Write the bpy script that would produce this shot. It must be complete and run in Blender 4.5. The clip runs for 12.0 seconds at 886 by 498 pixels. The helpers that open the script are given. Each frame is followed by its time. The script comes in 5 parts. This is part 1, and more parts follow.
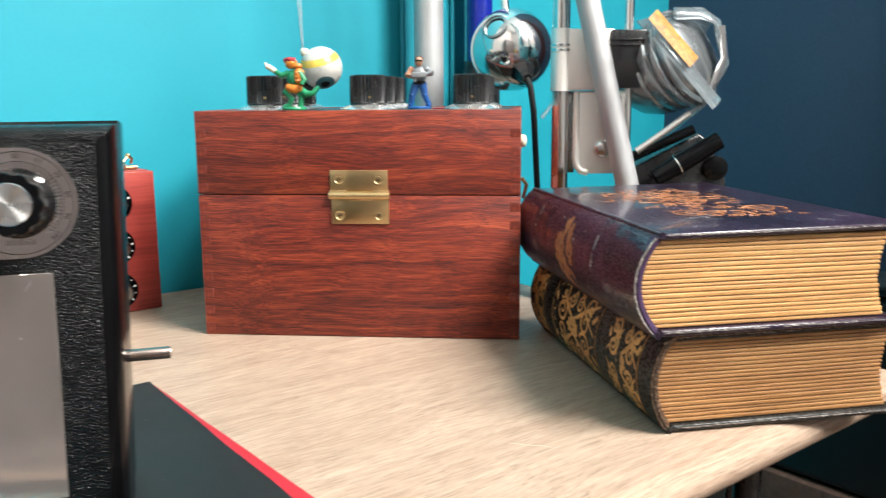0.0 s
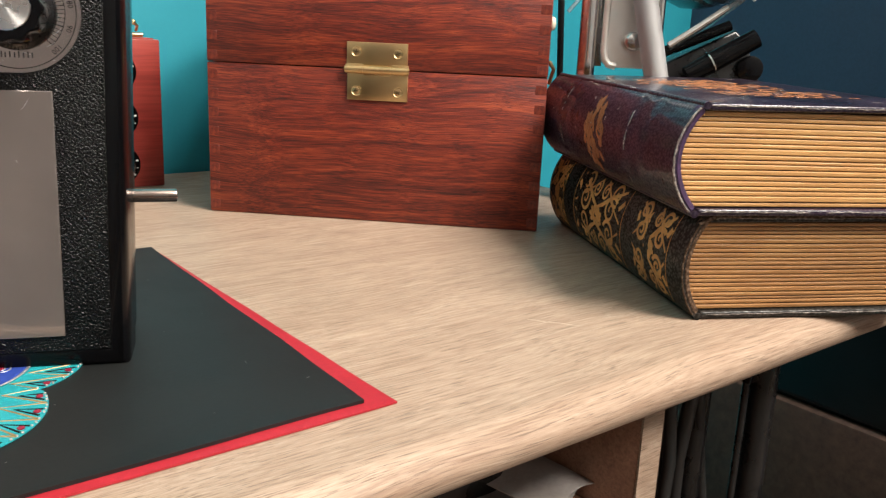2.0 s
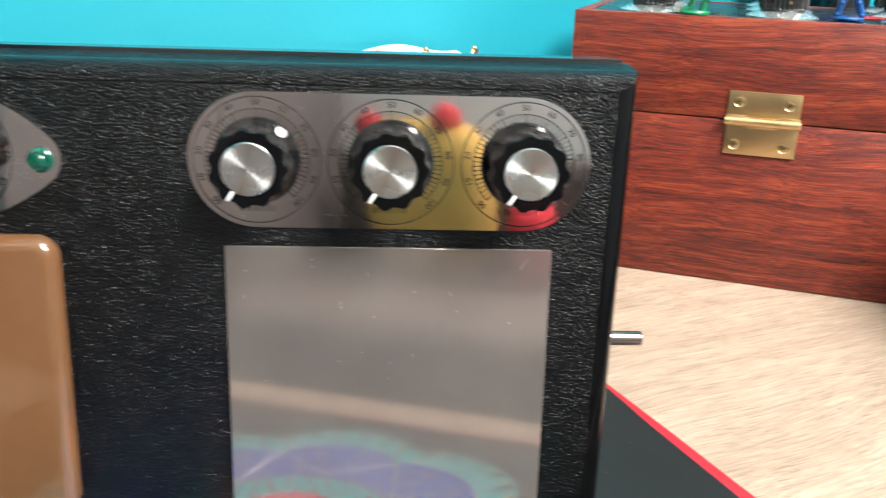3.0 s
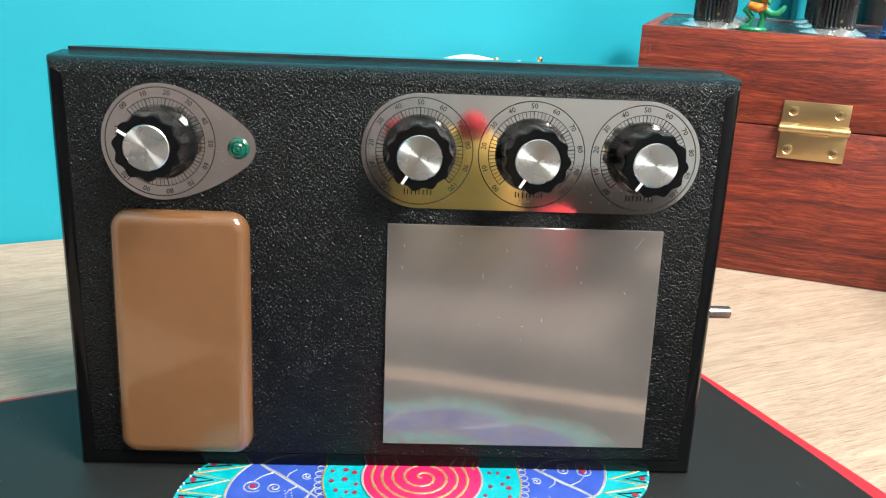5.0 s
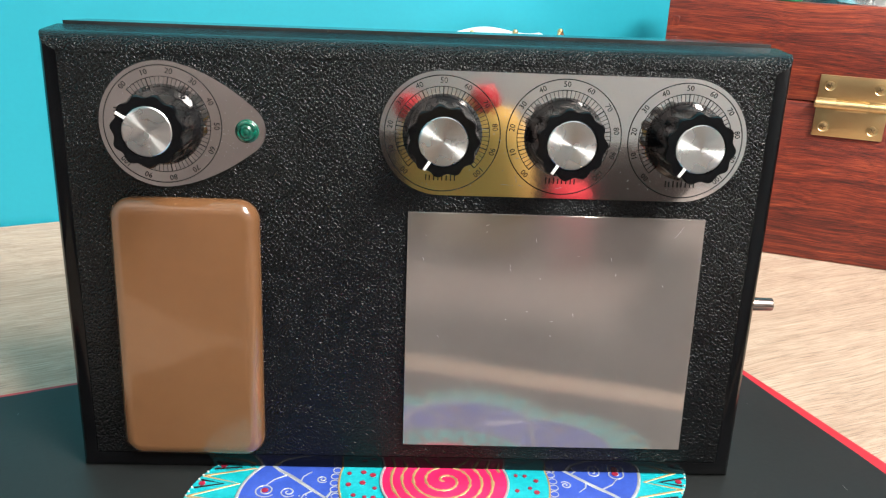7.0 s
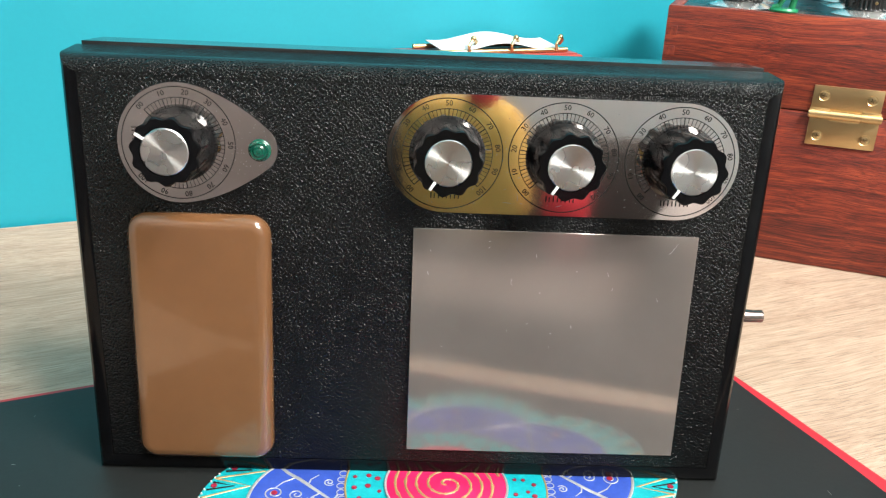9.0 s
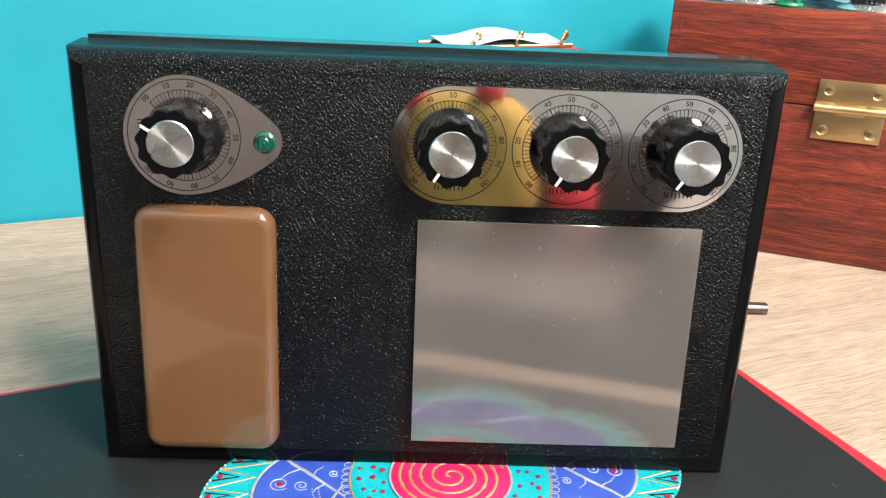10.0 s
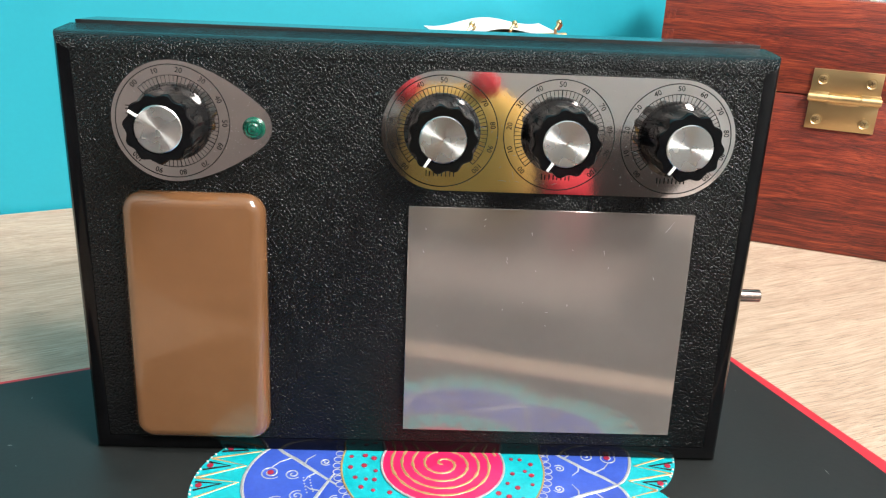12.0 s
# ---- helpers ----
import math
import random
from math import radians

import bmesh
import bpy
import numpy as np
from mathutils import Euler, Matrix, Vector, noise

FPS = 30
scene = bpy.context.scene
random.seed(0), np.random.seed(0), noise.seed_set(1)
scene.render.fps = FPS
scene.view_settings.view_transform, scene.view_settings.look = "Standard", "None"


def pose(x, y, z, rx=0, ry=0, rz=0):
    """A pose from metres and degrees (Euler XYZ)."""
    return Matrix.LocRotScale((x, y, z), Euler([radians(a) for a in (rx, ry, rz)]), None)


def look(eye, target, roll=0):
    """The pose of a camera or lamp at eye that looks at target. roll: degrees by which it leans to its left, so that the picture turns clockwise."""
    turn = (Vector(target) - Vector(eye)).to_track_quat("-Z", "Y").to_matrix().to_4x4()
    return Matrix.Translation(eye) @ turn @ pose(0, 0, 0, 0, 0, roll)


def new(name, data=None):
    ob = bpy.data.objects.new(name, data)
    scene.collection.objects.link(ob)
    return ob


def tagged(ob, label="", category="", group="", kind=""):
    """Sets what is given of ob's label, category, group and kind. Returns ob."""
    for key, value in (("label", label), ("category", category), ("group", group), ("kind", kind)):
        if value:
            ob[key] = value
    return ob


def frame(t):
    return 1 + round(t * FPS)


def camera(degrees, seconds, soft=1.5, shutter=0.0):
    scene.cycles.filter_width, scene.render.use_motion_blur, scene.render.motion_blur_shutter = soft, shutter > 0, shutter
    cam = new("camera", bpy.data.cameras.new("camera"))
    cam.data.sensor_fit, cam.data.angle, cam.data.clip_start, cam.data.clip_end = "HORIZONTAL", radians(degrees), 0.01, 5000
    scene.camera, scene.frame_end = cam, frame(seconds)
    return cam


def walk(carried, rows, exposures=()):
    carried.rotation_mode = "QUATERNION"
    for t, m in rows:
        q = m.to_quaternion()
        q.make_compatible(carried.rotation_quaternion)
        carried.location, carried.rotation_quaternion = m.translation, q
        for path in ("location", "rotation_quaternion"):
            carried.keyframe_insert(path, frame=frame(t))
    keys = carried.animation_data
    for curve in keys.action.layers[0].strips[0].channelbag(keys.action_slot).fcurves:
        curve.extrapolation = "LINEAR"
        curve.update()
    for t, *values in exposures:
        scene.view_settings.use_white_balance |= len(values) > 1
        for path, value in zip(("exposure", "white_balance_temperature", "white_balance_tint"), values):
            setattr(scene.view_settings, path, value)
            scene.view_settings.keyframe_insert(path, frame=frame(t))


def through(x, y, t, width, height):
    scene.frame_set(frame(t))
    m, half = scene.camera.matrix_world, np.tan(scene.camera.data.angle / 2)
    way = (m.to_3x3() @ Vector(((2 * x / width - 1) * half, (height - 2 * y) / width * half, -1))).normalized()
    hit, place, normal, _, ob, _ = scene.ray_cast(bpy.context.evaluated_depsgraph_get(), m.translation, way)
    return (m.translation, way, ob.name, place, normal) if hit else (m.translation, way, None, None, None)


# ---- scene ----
cam = camera(54.83, 12.0, soft=1.2, shutter=0.3)
PATH = [
    (0, (-0.2844, -0.2657, 0.2058), (0.3304, 0.5024, 0.0268), -0.42),
    (0.2, (-0.2598, -0.2787, 0.1998), (0.3594, 0.4858, 0.0206), -1.61),
    (0.5, (-0.2476, -0.2916, 0.1875), (0.3720, 0.4758, 0.0224), -2.28),
    (0.6, (-0.2455, -0.2906, 0.1850), (0.3718, 0.4772, 0.0135), -2.71),
    (0.9, (-0.2470, -0.2899, 0.1748), (0.3697, 0.4768, -0.0038), -2.95),
    (1, (-0.2525, -0.2847, 0.1666), (0.3673, 0.4798, -0.0099), -2.31),
    (1.2, (-0.2579, -0.2711, 0.1627), (0.3574, 0.4909, -0.0390), -1.04),
    (1.5, (-0.2697, -0.2453, 0.1594), (0.3394, 0.5089, -0.0858), 0.53),
    (1.7, (-0.2748, -0.2423, 0.1606), (0.3303, 0.5114, -0.0960), 1.30),
    (2, (-0.2814, -0.2402, 0.1600), (0.3256, 0.5127, -0.0943), 2.61),
    (2.2, (-0.2871, -0.2191, 0.1735), (0.3037, 0.5476, -0.0778), 2.47),
    (2.4, (-0.2954, -0.1694, 0.2090), (0.2625, 0.6207, -0.0452), 2.17),
    (2.5, (-0.3013, -0.1442, 0.2168), (0.2424, 0.6536, -0.0437), 2.25),
    (2.8, (-0.3268, -0.1277, 0.2316), (0.1216, 0.7079, -0.0858), 1.54),
    (3, (-0.3571, -0.1107, 0.2367), (0.0539, 0.7354, -0.1028), 1.85),
    (3.2, (-0.3728, -0.1277, 0.2473), (0.3920, 1.5950, -0.4210), 1.42),
    (3.5, (-0.4005, -0.1451, 0.2514), (-0.0271, 0.7183, -0.0880), 1.85),
    (3.7, (-0.4118, -0.1501, 0.2476), (-0.0447, 0.7178, -0.0870), 1.83),
    (5.5, (-0.4335, -0.1270, 0.2400), (-0.0156, 0.7186, -0.0920), 2.54),
    (6, (-0.4252, -0.1106, 0.2379), (-0.0150, 0.7303, -0.1150), 2.16),
    (6.5, (-0.4308, -0.1075, 0.2386), (-0.0242, 0.7335, -0.1182), 2.38),
    (7, (-0.4269, -0.1124, 0.2390), (-0.0340, 0.7341, -0.1203), 2.25),
    (7.2, (-0.4266, -0.1196, 0.2455), (-0.0327, 0.7267, -0.1131), 2.47),
    (8.8, (-0.4307, -0.1201, 0.2509), (-0.0345, 0.7195, -0.1206), 2.67),
    (9, (-0.4341, -0.1200, 0.2549), (-0.0399, 0.7206, -0.1166), 2.74),
    (9.5, (-0.4350, -0.1217, 0.2522), (-0.0492, 0.7226, -0.1197), 2.39),
    (10, (-0.4341, -0.1226, 0.2528), (-0.0468, 0.7203, -0.1206), 2.55),
    (10.5, (-0.4345, -0.1226, 0.2517), (-0.0450, 0.7184, -0.1237), 2.75),
    (11, (-0.4321, -0.1221, 0.2478), (-0.0414, 0.7173, -0.1301), 2.81),
    (11.5, (-0.4332, -0.1222, 0.2482), (-0.0423, 0.7161, -0.1319), 2.68),
    (12, (-0.4318, -0.1228, 0.2483), (-0.0408, 0.7164, -0.1297), 2.53),
]
walk(cam, [(t, look(eye, target, roll)) for t, eye, target, roll in PATH], exposures=[(0.0, -0.10, 6450, 9), (0.6, -0.12, 6400, 10), (1.1, -0.13, 6500, 10), (1.4, -0.54, 7050, 13), (2.0, -0.55, 7050, 13), (2.5, -0.15, 6700, 9), (2.8, 0.0, 6450, 8), (3.5, 0.2, 6250, 5), (5.5, -0.05, 6450, 7), (6.5, -0.06, 6500, 10), (9.0, -0.06, 6550, 8), (12.0, -0.06, 6500, 9)])


# ---- world, sun and window light ----
ROOM_X0, ROOM_X1, ROOM_Y0, ROOM_Y1, FLOOR_Z, CEIL_Z = -1.75, 2.75, -2.2, 0.612, -0.72, 3.15
# PIER_Y: the navy wall's unseen end, placed to shade the teal corner.
PIER_X, PIER_Y = 0.885, -0.62
WINDOWS = ((0.15, 1.45, 2.00, 3.05),)  # x from, to, z from, to in the south wall
# Unseen opening in the ceiling, added so that daylight falls more steeply.
UNSEEN_ROOF_WINDOW = (0.45, 1.25, -1.60, -0.80)  # x from, to, y from, to in the ceiling

world = bpy.data.worlds.new("daylight")
scene.world = world
world.use_nodes = True
sky = world.node_tree.nodes.new("ShaderNodeTexSky")
sky.sky_type, sky.sun_disc = "NISHITA", False
sky.sun_elevation, sky.sun_rotation = radians(38), radians(100)
world.node_tree.links.new(sky.outputs[0], world.node_tree.nodes["Background"].inputs[0])
world.node_tree.nodes["Background"].inputs[1].default_value = 0.10

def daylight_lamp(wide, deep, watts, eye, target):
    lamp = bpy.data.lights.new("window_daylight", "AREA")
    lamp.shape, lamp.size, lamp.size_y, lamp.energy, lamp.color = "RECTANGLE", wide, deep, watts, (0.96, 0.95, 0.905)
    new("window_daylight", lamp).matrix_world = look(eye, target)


for x0, x1, z0, z1 in WINDOWS:
    mid = ((x0 + x1) / 2, (z0 + z1) / 2)
    daylight_lamp(x1 - x0, z1 - z0, 470.0, (mid[0], ROOM_Y0 - 0.06, mid[1]), (mid[0], 0.0, mid[1]))
# Lamp above the added ceiling opening; shortens the shadows on the desk.
roof_mid = ((UNSEEN_ROOF_WINDOW[0] + UNSEEN_ROOF_WINDOW[1]) / 2, (UNSEEN_ROOF_WINDOW[2] + UNSEEN_ROOF_WINDOW[3]) / 2)
daylight_lamp(UNSEEN_ROOF_WINDOW[1] - UNSEEN_ROOF_WINDOW[0], UNSEEN_ROOF_WINDOW[3] - UNSEEN_ROOF_WINDOW[2], 258.0, (*roof_mid, CEIL_Z + 0.09), (roof_mid[0], roof_mid[1] + 0.001, 0.0))


# ---- materials ----
def graph(name):
    m = bpy.data.materials.new(name)
    m.use_nodes = True
    return m, m.node_tree, m.node_tree.nodes["Principled BSDF"]


def node(nt, kind, **values):
    n = nt.nodes.new(kind)
    for key, value in values.items():
        n.inputs[key.replace("_", " ")].default_value = value
    return n


def coords(nt, scale=(1, 1, 1), turn=(0, 0, 0), bend=0.0, bend_scale=9.0):
    """Object coordinates, scaled; bend makes straight grain wander by so many metres."""
    tc = nt.nodes.new("ShaderNodeTexCoord")
    vec = tc.outputs["Object"]
    if bend:
        drift = node(nt, "ShaderNodeTexNoise", Scale=bend_scale, Detail=2.0)
        nt.links.new(vec, drift.inputs["Vector"])
        shift = node(nt, "ShaderNodeVectorMath")
        shift.operation = "MULTIPLY_ADD"
        nt.links.new(drift.outputs["Color"], shift.inputs[0])
        shift.inputs[1].default_value = (bend,) * 3
        nt.links.new(vec, shift.inputs[2])
        vec = shift.outputs[0]
    mp = nt.nodes.new("ShaderNodeMapping")
    mp.inputs["Scale"].default_value = scale
    mp.inputs["Rotation"].default_value = [radians(a) for a in turn]
    nt.links.new(vec, mp.inputs["Vector"])
    return mp.outputs["Vector"]


def noise_tex(nt, vec, scale, detail=5.0, rough=0.55, distort=0.0):
    n = node(nt, "ShaderNodeTexNoise", Scale=scale, Detail=detail, Roughness=rough, Distortion=distort)
    nt.links.new(vec, n.inputs["Vector"])
    return n.outputs["Fac"]


def ramp(nt, fac, stops):
    r = nt.nodes.new("ShaderNodeValToRGB")
    while len(r.color_ramp.elements) < len(stops):
        r.color_ramp.elements.new(0.5)
    for e, (at, c) in zip(r.color_ramp.elements, stops):
        e.position = at
        e.color = (*c, 1) if len(c) == 3 else c
    nt.links.new(fac, r.inputs[0])
    return r.outputs[0]


def span(nt, fac, low, high):
    r = node(nt, "ShaderNodeMapRange", From_Min=0.3, From_Max=0.7, To_Min=low, To_Max=high)
    nt.links.new(fac, r.inputs["Value"])
    return r.outputs["Result"]


def blend(nt, a, b, fac, kind="MIX"):
    n = nt.nodes.new("ShaderNodeMix")
    n.data_type, n.blend_type = "RGBA", kind
    for value, socket in ((fac, n.inputs[0]), (a, n.inputs[6]), (b, n.inputs[7])):
        if isinstance(value, (int, float)):
            socket.default_value = value
        elif isinstance(value, tuple):
            socket.default_value = (*value, 1)
        else:
            nt.links.new(value, socket)
    return n.outputs[2]


def relief(nt, bsdf, fac, strength, distance):
    b = node(nt, "ShaderNodeBump", Strength=strength, Distance=distance)
    nt.links.new(fac, b.inputs["Height"])
    nt.links.new(b.outputs[0], bsdf.inputs["Normal"])


def surface(name, dark, light, rough=0.5, metal=0.0, gloss=0.5, big=8.0, fine=300.0, bump=0.15, depth=0.0003, spread=0.06, stretch=(1, 1, 1), coat=0.0, grit=0.78):
    """A plain surface with mottling at two scales, uneven gloss and fine relief."""
    m, nt, bsdf = graph(name)
    vec = coords(nt, stretch)
    large, small = noise_tex(nt, vec, big, 4), noise_tex(nt, vec, fine, 3)
    c = ramp(nt, large, [(0.3, dark), (0.7, light)])
    c = blend(nt, c, ramp(nt, small, [(0.35, (grit, grit, grit)), (0.65, (1.0, 1.0, 1.0))]), 0.6, "MULTIPLY")
    nt.links.new(c, bsdf.inputs["Base Color"])
    nt.links.new(span(nt, large, max(rough - spread, 0.02), rough + spread), bsdf.inputs["Roughness"])
    bsdf.inputs["Metallic"].default_value = metal
    bsdf.inputs["Coat Weight"].default_value = coat
    bsdf.inputs["Specular IOR Level"].default_value = gloss
    relief(nt, bsdf, small, bump, depth)
    return m


def wood(name, stops, grain, streak, rough, bump, coat=0.0, turn=(0, 0, 0), pores=0.5, wavy=0.6, share=0.62, bend=0.0, bend_scale=9.0):
    """Straight grain along the local x axis, with broad figure, streaks and fine pores."""
    m, nt, bsdf = graph(name)
    vec = coords(nt, (1, 1, 1), turn)
    figure = noise_tex(nt, coords(nt, (grain[0], grain[1], grain[1]), turn, bend, bend_scale), 1.0, 4, 0.6, wavy)
    lines = noise_tex(nt, coords(nt, (streak[0], streak[1], streak[1]), turn, bend, bend_scale), 1.0, 6, 0.65, 0.3)
    pore = noise_tex(nt, coords(nt, (streak[0] * 1.1, streak[1] * 1.7, streak[1] * 1.7), turn, bend, bend_scale), 1.0, 3, 0.6)
    mix = node(nt, "ShaderNodeMath")
    mix.operation = "MULTIPLY_ADD"
    nt.links.new(lines, mix.inputs[0])
    mix.inputs[1].default_value = share
    half = node(nt, "ShaderNodeMath")
    half.operation = "MULTIPLY"
    nt.links.new(figure, half.inputs[0])
    half.inputs[1].default_value = 1.0 - share
    nt.links.new(half.outputs[0], mix.inputs[2])
    c = ramp(nt, mix.outputs[0], stops)
    dark = tuple(v * 0.45 for v in stops[0][1])
    c = blend(nt, c, dark, ramp(nt, pore, [(0.33, (pores,) * 3), (0.47, (0, 0, 0))]))
    nt.links.new(c, bsdf.inputs["Base Color"])
    nt.links.new(span(nt, lines, rough + 0.08, rough - 0.06), bsdf.inputs["Roughness"])
    bsdf.inputs["Coat Weight"].default_value = coat
    bsdf.inputs["Coat Roughness"].default_value = 0.25
    relief(nt, bsdf, pore, bump, 0.0004)
    return m


def leather(name, dark, light, rough, cell, bump, depth, coat=0.0, gloss=0.5, worn=1.6, dull=0.6):
    """Pebbled hide or vinyl: shiny tops, colour lightened for rubbing and glints, darkened in valleys for shade."""
    m, nt, bsdf = graph(name)
    vec = coords(nt)
    warp = node(nt, "ShaderNodeTexNoise", Scale=cell * 0.6, Detail=2.0)
    nt.links.new(vec, warp.inputs["Vector"])
    bent = node(nt, "ShaderNodeVectorMath")
    bent.operation = "MULTIPLY_ADD"
    nt.links.new(warp.outputs["Color"], bent.inputs[0])
    bent.inputs[1].default_value = (0.45 / cell,) * 3
    nt.links.new(vec, bent.inputs[2])
    cells = node(nt, "ShaderNodeTexVoronoi", Scale=cell)
    nt.links.new(bent.outputs[0], cells.inputs["Vector"])
    tops = ramp(nt, cells.outputs["Distance"], [(0.08, (1, 1, 1)), (0.62, (0, 0, 0))])
    wear = noise_tex(nt, vec, 14, 5)
    flat = ramp(nt, wear, [(0.3, dark), (0.72, light)])
    low = blend(nt, flat, (dull,) * 3, 1.0, "MULTIPLY")
    high = blend(nt, flat, (worn,) * 3, 1.0, "MULTIPLY")
    nt.links.new(blend(nt, low, high, tops), bsdf.inputs["Base Color"])
    nt.links.new(span(nt, wear, rough - 0.06, rough + 0.08), bsdf.inputs["Roughness"])
    bsdf.inputs["Coat Weight"].default_value = coat
    shine = node(nt, "ShaderNodeMapRange", To_Min=gloss * 0.15, To_Max=gloss * 1.6)
    nt.links.new(tops, shine.inputs["Value"])
    nt.links.new(shine.outputs["Result"], bsdf.inputs["Specular IOR Level"])
    relief(nt, bsdf, tops, bump, depth)
    return m


def vinyl(name, colour, rough, gloss, cell, depth):
    """Pressed vinyl: a close field of small uneven domes, each with its own glint."""
    m, nt, bsdf = graph(name)
    vec = coords(nt)
    warp = node(nt, "ShaderNodeTexNoise", Scale=cell * 0.7, Detail=1.0)
    nt.links.new(vec, warp.inputs["Vector"])
    bent = node(nt, "ShaderNodeVectorMath")
    bent.operation = "MULTIPLY_ADD"
    nt.links.new(warp.outputs["Color"], bent.inputs[0])
    bent.inputs[1].default_value = (0.7 / cell,) * 3
    nt.links.new(vec, bent.inputs[2])
    cells = node(nt, "ShaderNodeTexVoronoi", Scale=cell)
    cells.feature = "SMOOTH_F1"
    cells.inputs["Smoothness"].default_value = 0.35
    nt.links.new(bent.outputs[0], cells.inputs["Vector"])
    dome = node(nt, "ShaderNodeMath")
    dome.operation = "POWER"
    nt.links.new(cells.outputs["Distance"], dome.inputs[0])
    dome.inputs[1].default_value = 2.0
    height = node(nt, "ShaderNodeMath")
    height.operation = "MULTIPLY"
    nt.links.new(dome.outputs[0], height.inputs[0])
    nt.links.new(span(nt, noise_tex(nt, vec, cell * 0.12, 2), -0.7, -1.3), height.inputs[1])
    large = noise_tex(nt, vec, 14, 4)
    nt.links.new(ramp(nt, large, [(0.3, tuple(v * 0.75 for v in colour)), (0.7, colour)]), bsdf.inputs["Base Color"])
    nt.links.new(span(nt, large, rough - 0.03, rough + 0.03), bsdf.inputs["Roughness"])
    bsdf.inputs["Specular IOR Level"].default_value = gloss
    relief(nt, bsdf, height.outputs[0], 1.0, depth)
    return m


def metal(name, colour, rough, scratch=0.25, stretch=(1, 1, 1), fine=500, turned=False, pure=1.0):
    m, nt, bsdf = graph(name)
    vec = coords(nt, stretch)
    smear, lines = noise_tex(nt, vec, 22, 4), noise_tex(nt, vec, fine, 4)
    nt.links.new(ramp(nt, smear, [(0.3, tuple(v * 0.86 for v in colour)), (0.7, colour)]), bsdf.inputs["Base Color"])
    nt.links.new(span(nt, smear, rough * 0.75, rough * 1.35), bsdf.inputs["Roughness"])
    bsdf.inputs["Metallic"].default_value = pure
    if turned:
        bsdf.inputs["Anisotropic"].default_value = 0.97
        tan = nt.nodes.new("ShaderNodeTangent")
        tan.direction_type, tan.axis = "RADIAL", "Z"
        nt.links.new(tan.outputs[0], bsdf.inputs["Tangent"])
    relief(nt, bsdf, lines, scratch, 0.00006)
    return m


def clear(name, tint, rough=0.03, through=0.85):
    m, nt, bsdf = graph(name)
    bsdf.inputs["Base Color"].default_value = (*tint, 1)
    bsdf.inputs["Transmission Weight"].default_value = through
    nt.links.new(span(nt, noise_tex(nt, coords(nt), 60, 3), rough, rough + 0.12), bsdf.inputs["Roughness"])
    return m


OAK = wood("pale_oak_laminate", [(0.38, (0.268, 0.178, 0.126)), (0.46, (0.325, 0.227, 0.166)), (0.53, (0.380, 0.273, 0.202)), (0.63, (0.445, 0.335, 0.256))], (2.6, 34.0), (34.0, 840.0), 0.42, 0.6, wavy=1.6, pores=0.75, share=0.64, bend=0.022, bend_scale=5.0)
SCRATCHED_OAK = surface("scratched_pale_laminate", (0.46, 0.36, 0.28), (0.54, 0.44, 0.35), 0.5, big=200)
PANEL_OAK = wood("oak_side_panel", [(0.33, (0.17, 0.080, 0.050)), (0.48, (0.26, 0.130, 0.082)), (0.62, (0.33, 0.175, 0.115))], (3.0, 26.0), (10.0, 300.0), 0.45, 0.2, turn=(0, 90, 0), pores=0.4)
MAHOGANY = wood("red_stained_wood", [(0.375, (0.042, 0.0052, 0.0040)), (0.455, (0.118, 0.0132, 0.0072)), (0.535, (0.205, 0.0270, 0.0110)), (0.65, (0.37, 0.066, 0.024))], (5.5, 62.0), (30.0, 1150.0), 0.44, 0.6, pores=0.8, wavy=2.0, share=0.54, bend=0.020, bend_scale=7.0)
END_GRAIN = wood("red_stained_end_grain", [(0.34, (0.075, 0.011, 0.008)), (0.5, (0.15, 0.022, 0.012)), (0.65, (0.24, 0.040, 0.018))], (60.0, 60.0), (420.0, 200.0), 0.45, 0.3, pores=0.6)
CRIMSON_WOOD = wood("crimson_stained_wood", [(0.32, (0.15, 0.018, 0.014)), (0.48, (0.27, 0.035, 0.028)), (0.64, (0.36, 0.060, 0.045))], (4.0, 26.0), (8.0, 170.0), 0.36, 0.2, coat=0.2, pores=0.25)
FLOOR_WOOD = wood("brown_floor", [(0.33, (0.08, 0.05, 0.035)), (0.5, (0.12, 0.08, 0.055)), (0.66, (0.16, 0.11, 0.075))], (1.0, 9.0), (3.0, 60.0), 0.5, 0.2, pores=0.3)
TEAL = surface("teal_wall_paint", (0.004, 0.235, 0.305), (0.006, 0.26, 0.335), 0.55, big=3.0, fine=260, bump=0.08, depth=0.0004, grit=0.95)
NAVY = surface("navy_wall_paint", (0.022, 0.053, 0.100), (0.028, 0.063, 0.117), 0.6, big=3.0, fine=240, bump=0.12, depth=0.0006)
PLASTER = surface("warm_white_wall_paint", (0.62, 0.550, 0.525), (0.68, 0.605, 0.575), 0.85, big=2.0, fine=150)
CEILING_WHITE = surface("white_ceiling_paint", (0.72, 0.70, 0.68), (0.78, 0.76, 0.74), 0.9, big=2.0, fine=150)
WHITE_PAINT = surface("white_gloss_paint", (0.70, 0.70, 0.69), (0.80, 0.80, 0.79), 0.35, big=10, fine=200)
GREY_PAINT = surface("grey_gloss_paint", (0.035, 0.045, 0.060), (0.05, 0.062, 0.080), 0.4, big=10, fine=200)
BLACK_LEATHER = vinyl("grained_black_vinyl", (0.0022, 0.0025, 0.0029), 0.12, 0.19, 1150, 0.00070)
BLACK_RIM = surface("smooth_black_vinyl", (0.004, 0.0045, 0.005), (0.006, 0.007, 0.0075), 0.12, gloss=0.5, big=20, fine=1200, bump=0.12, depth=0.0002, spread=0.03)
